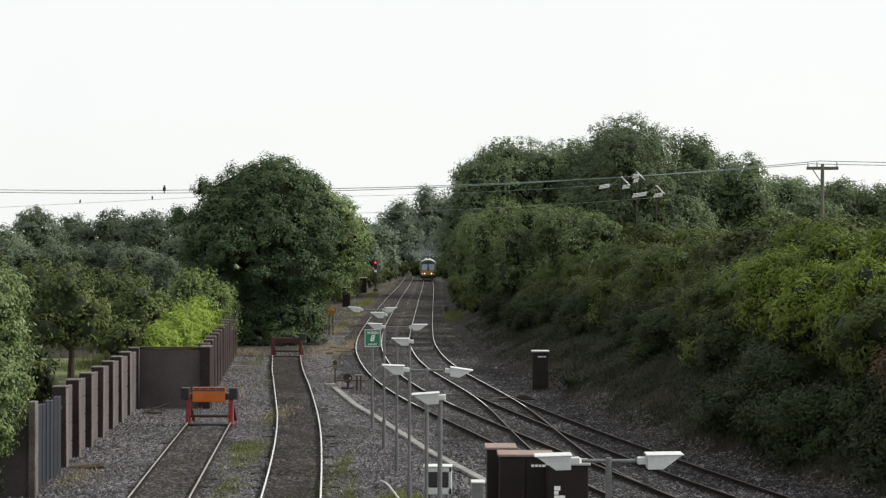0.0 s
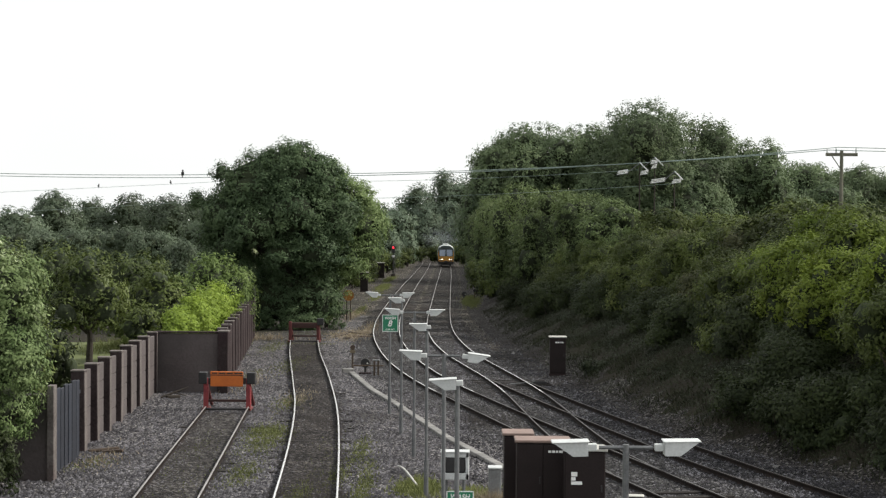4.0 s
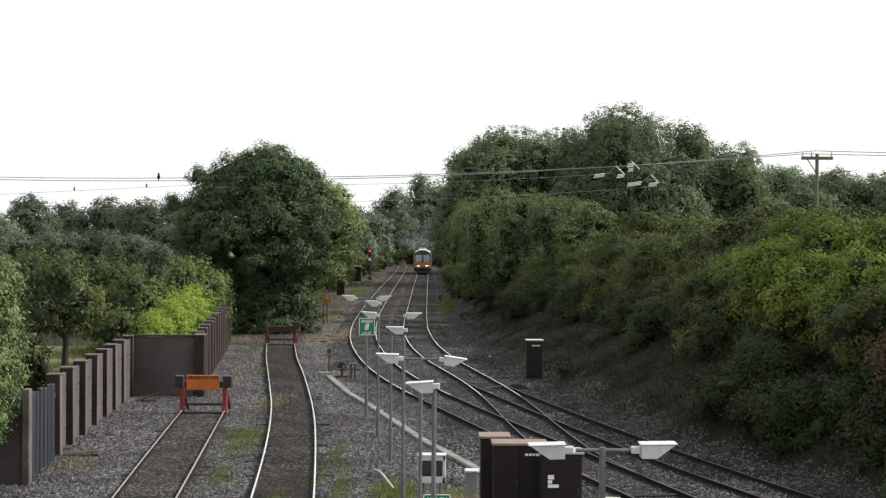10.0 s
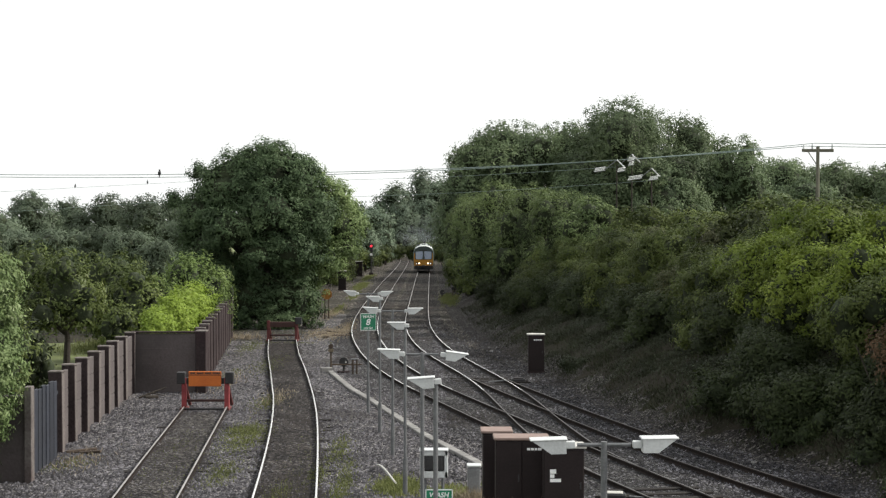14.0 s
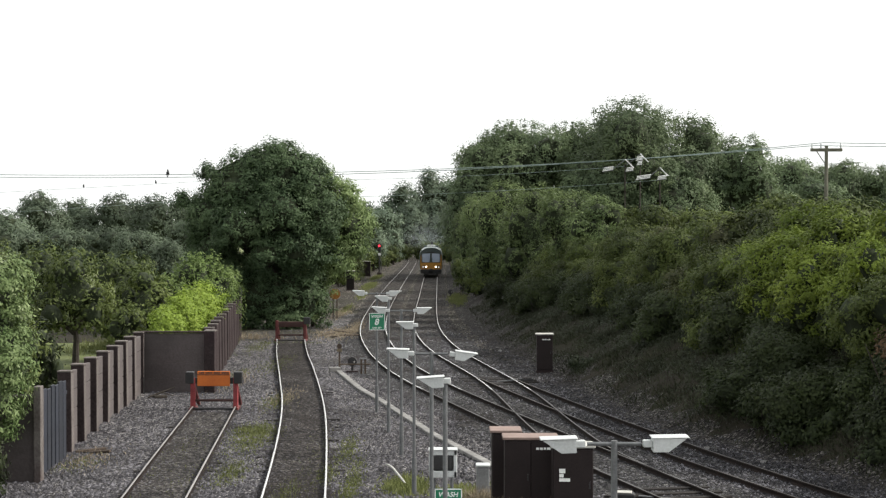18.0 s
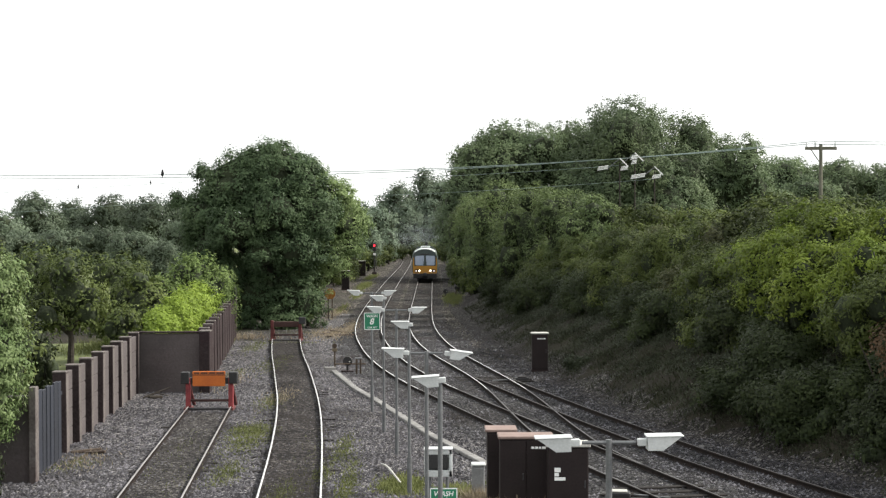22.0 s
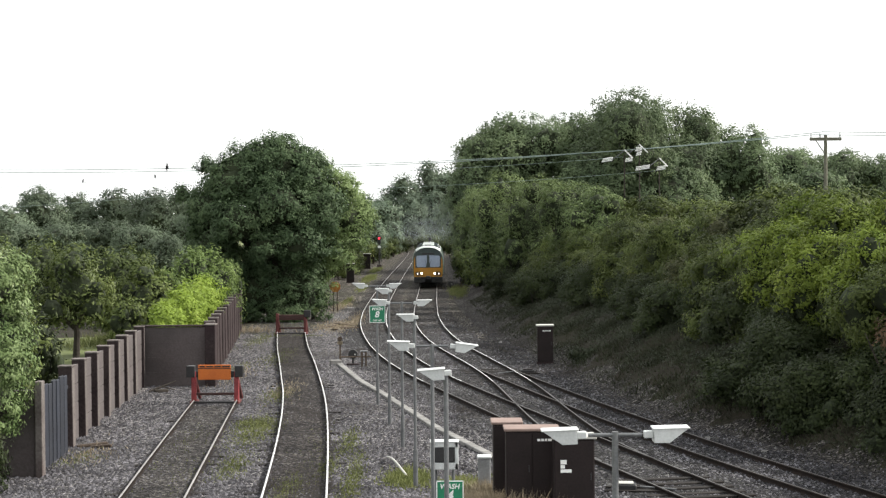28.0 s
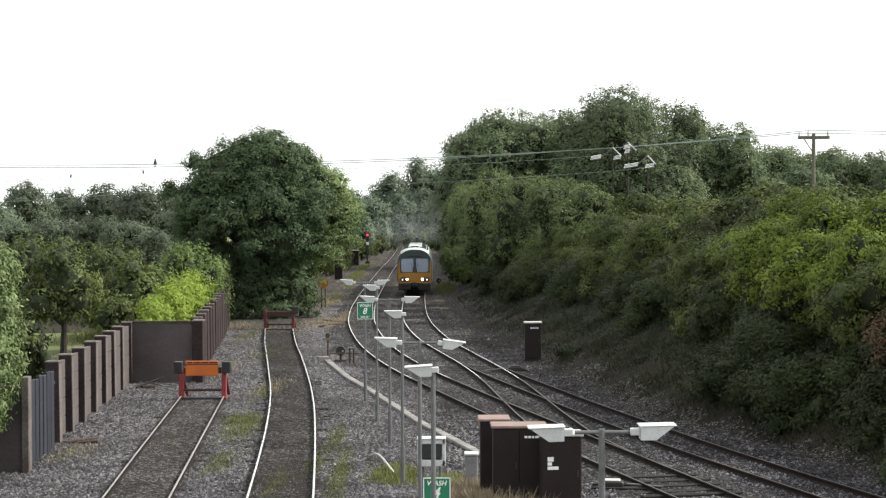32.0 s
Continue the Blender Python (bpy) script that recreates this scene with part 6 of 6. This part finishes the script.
                    tube(bm, c, c + Vector((s * 0.02, 0, 0)), 0.06, n=6)
            tube(bm, (-0.8, 0, 0), (0.8, 0, 0), 0.08, n=10)
            w = part("wheelset", bm, STEEL_WHEEL, t, "steel wheelset", pose(0, y0 + dy, 0.42))
            wheels.append((w, y0 + dy))
    return t, wheels


CAR, WHEELS = railcar()


def haze_material():
    """Thin smoke, densest in the middle of each puff."""
    m = bpy.data.materials.new("thin_exhaust_haze")
    m.use_nodes = True
    n, l = m.node_tree.nodes, m.node_tree.links
    n.clear()
    d, q, both = n.new("ShaderNodeBsdfDiffuse"), n.new("ShaderNodeBsdfTranslucent"), n.new("ShaderNodeAddShader")
    tr, mx, o = n.new("ShaderNodeBsdfTransparent"), n.new("ShaderNodeMixShader"), n.new("ShaderNodeOutputMaterial")
    d.inputs["Color"].default_value = (0.42, 0.46, 0.48, 1)
    q.inputs["Color"].default_value = (0.42, 0.46, 0.48, 1)
    tex, co, ball, cut, dense = n.new("ShaderNodeTexNoise"), n.new("ShaderNodeTexCoord"), n.new("ShaderNodeTexGradient"), n.new("ShaderNodeMapRange"), n.new("ShaderNodeMath")
    ball.gradient_type = "SPHERICAL"
    tex.inputs["Scale"].default_value, tex.inputs["Detail"].default_value = 2.0, 3.0
    cut.inputs["From Min"].default_value, cut.inputs["From Max"].default_value, cut.inputs["To Max"].default_value = 0.30, 0.75, 0.15
    dense.operation = "MULTIPLY"
    l.new(co.outputs["Object"], tex.inputs["Vector"])
    l.new(co.outputs["Object"], ball.inputs["Vector"])
    l.new(tex.outputs["Fac"], cut.inputs["Value"])
    l.new(cut.outputs["Result"], dense.inputs[0])
    l.new(ball.outputs["Fac"], dense.inputs[1])
    l.new(dense.outputs[0], mx.inputs["Fac"])
    l.new(d.outputs[0], both.inputs[0])
    l.new(q.outputs[0], both.inputs[1])
    l.new(tr.outputs[0], mx.inputs[1])
    l.new(both.outputs[0], mx.inputs[2])
    l.new(mx.outputs[0], o.inputs["Surface"])
    return m


def exhaust_haze():
    """Thin bluish exhaust drifting over the rear of the railcar, in rigid domed wisps."""
    t = thing("exhaust_smoke", Matrix(), "thin bluish exhaust smoke drifting above the railcar", "smoke")
    m = haze_material()
    for i, (x, y, z, a, b) in enumerate(((0.4, 18.5, 4.7, 1.5, 1.1), (-1.2, 24, 4.9, 2.4, 1.8), (1.8, 29, 5.2, 2.6, 2.1), (0.2, 35, 6.2, 3.2, 2.8), (-2.6, 41, 5.4, 2.8, 2.4))):
        bm = bmesh.new()
        bmesh.ops.create_grid(bm, x_segments=20, y_segments=20, size=1.0)
        for v in bm.verts:
            x2, z2 = v.co.x, v.co.y
            r2 = min(1.0, x2 * x2 + z2 * z2)
            v.co = Vector((x2, 0.28 * r2 + 0.10 * noise.noise(Vector((x2 * 2, z2 * 2, i))), z2))
        bmesh.ops.delete(bm, geom=[v for v in bm.verts if v.co.x ** 2 + v.co.z ** 2 > 1.0], context="VERTS")
        for f in bm.faces:
            f.smooth = True
        o = part("smoke_puff", bm, m, t, "", pose(x, y, z) @ Matrix.Diagonal((a, a, b, 1)))
        o.visible_shadow = False
    return t


SMOKE = exhaust_haze()
# distance of the front of the car up the line, second by second
RUN = [(0, 299.83), (1, 298.94), (2, 297.17), (3, 294.63), (4, 291.40), (5, 287.57), (6, 283.22), (7, 278.42), (8, 273.24), (9, 267.75), (10, 262.02), (11, 256.08), (12, 250.01), (13, 243.83), (14, 237.61), (15, 231.37), (16, 225.14), (17, 218.97), (18, 212.86), (19, 206.85), (20, 200.94), (21, 195.14), (22, 189.47), (23, 183.91), (24, 178.47), (25, 173.14), (26, 167.91), (27, 162.76), (28, 157.66), (29, 152.59), (30, 147.51), (31, 142.40), (32, 137.21)]


def motions():
    def at(y):
        return float(glide(MAIN_RIGHT, np.array([y])).mean())

    def height(y):
        return float(fall(y))

    rows = []
    for s, y in RUN:
        a, b = y + 2.6, y + 17.0
        xa, xb = at(a), at(b)
        turn = math.degrees(math.atan2(-(xb - xa), b - a))
        tilt = math.degrees(math.atan2(height(b) - height(a), b - a))
        x0 = xa - (xb - xa) / (b - a) * 2.6
        rows.append((s, pose(x0, y, height(y), tilt, 0, turn)))
    walk(CAR, rows)
    walk(SMOKE, rows)
    # the wheels roll: one turn in 2.64 m
    for w, y0 in WHEELS:
        spin = []
        times = np.arange(0, 32.0001, 0.1)
        ys = np.interp(times, [s for s, _ in RUN], [y for _, y in RUN])
        for s, y in zip(times, ys):
            ang = math.degrees((RUN[0][1] - y) / 0.42)
            spin.append((float(s), pose(0, y0, 0.42, ang, 0, 0)))
        walk(w, spin)


motions()
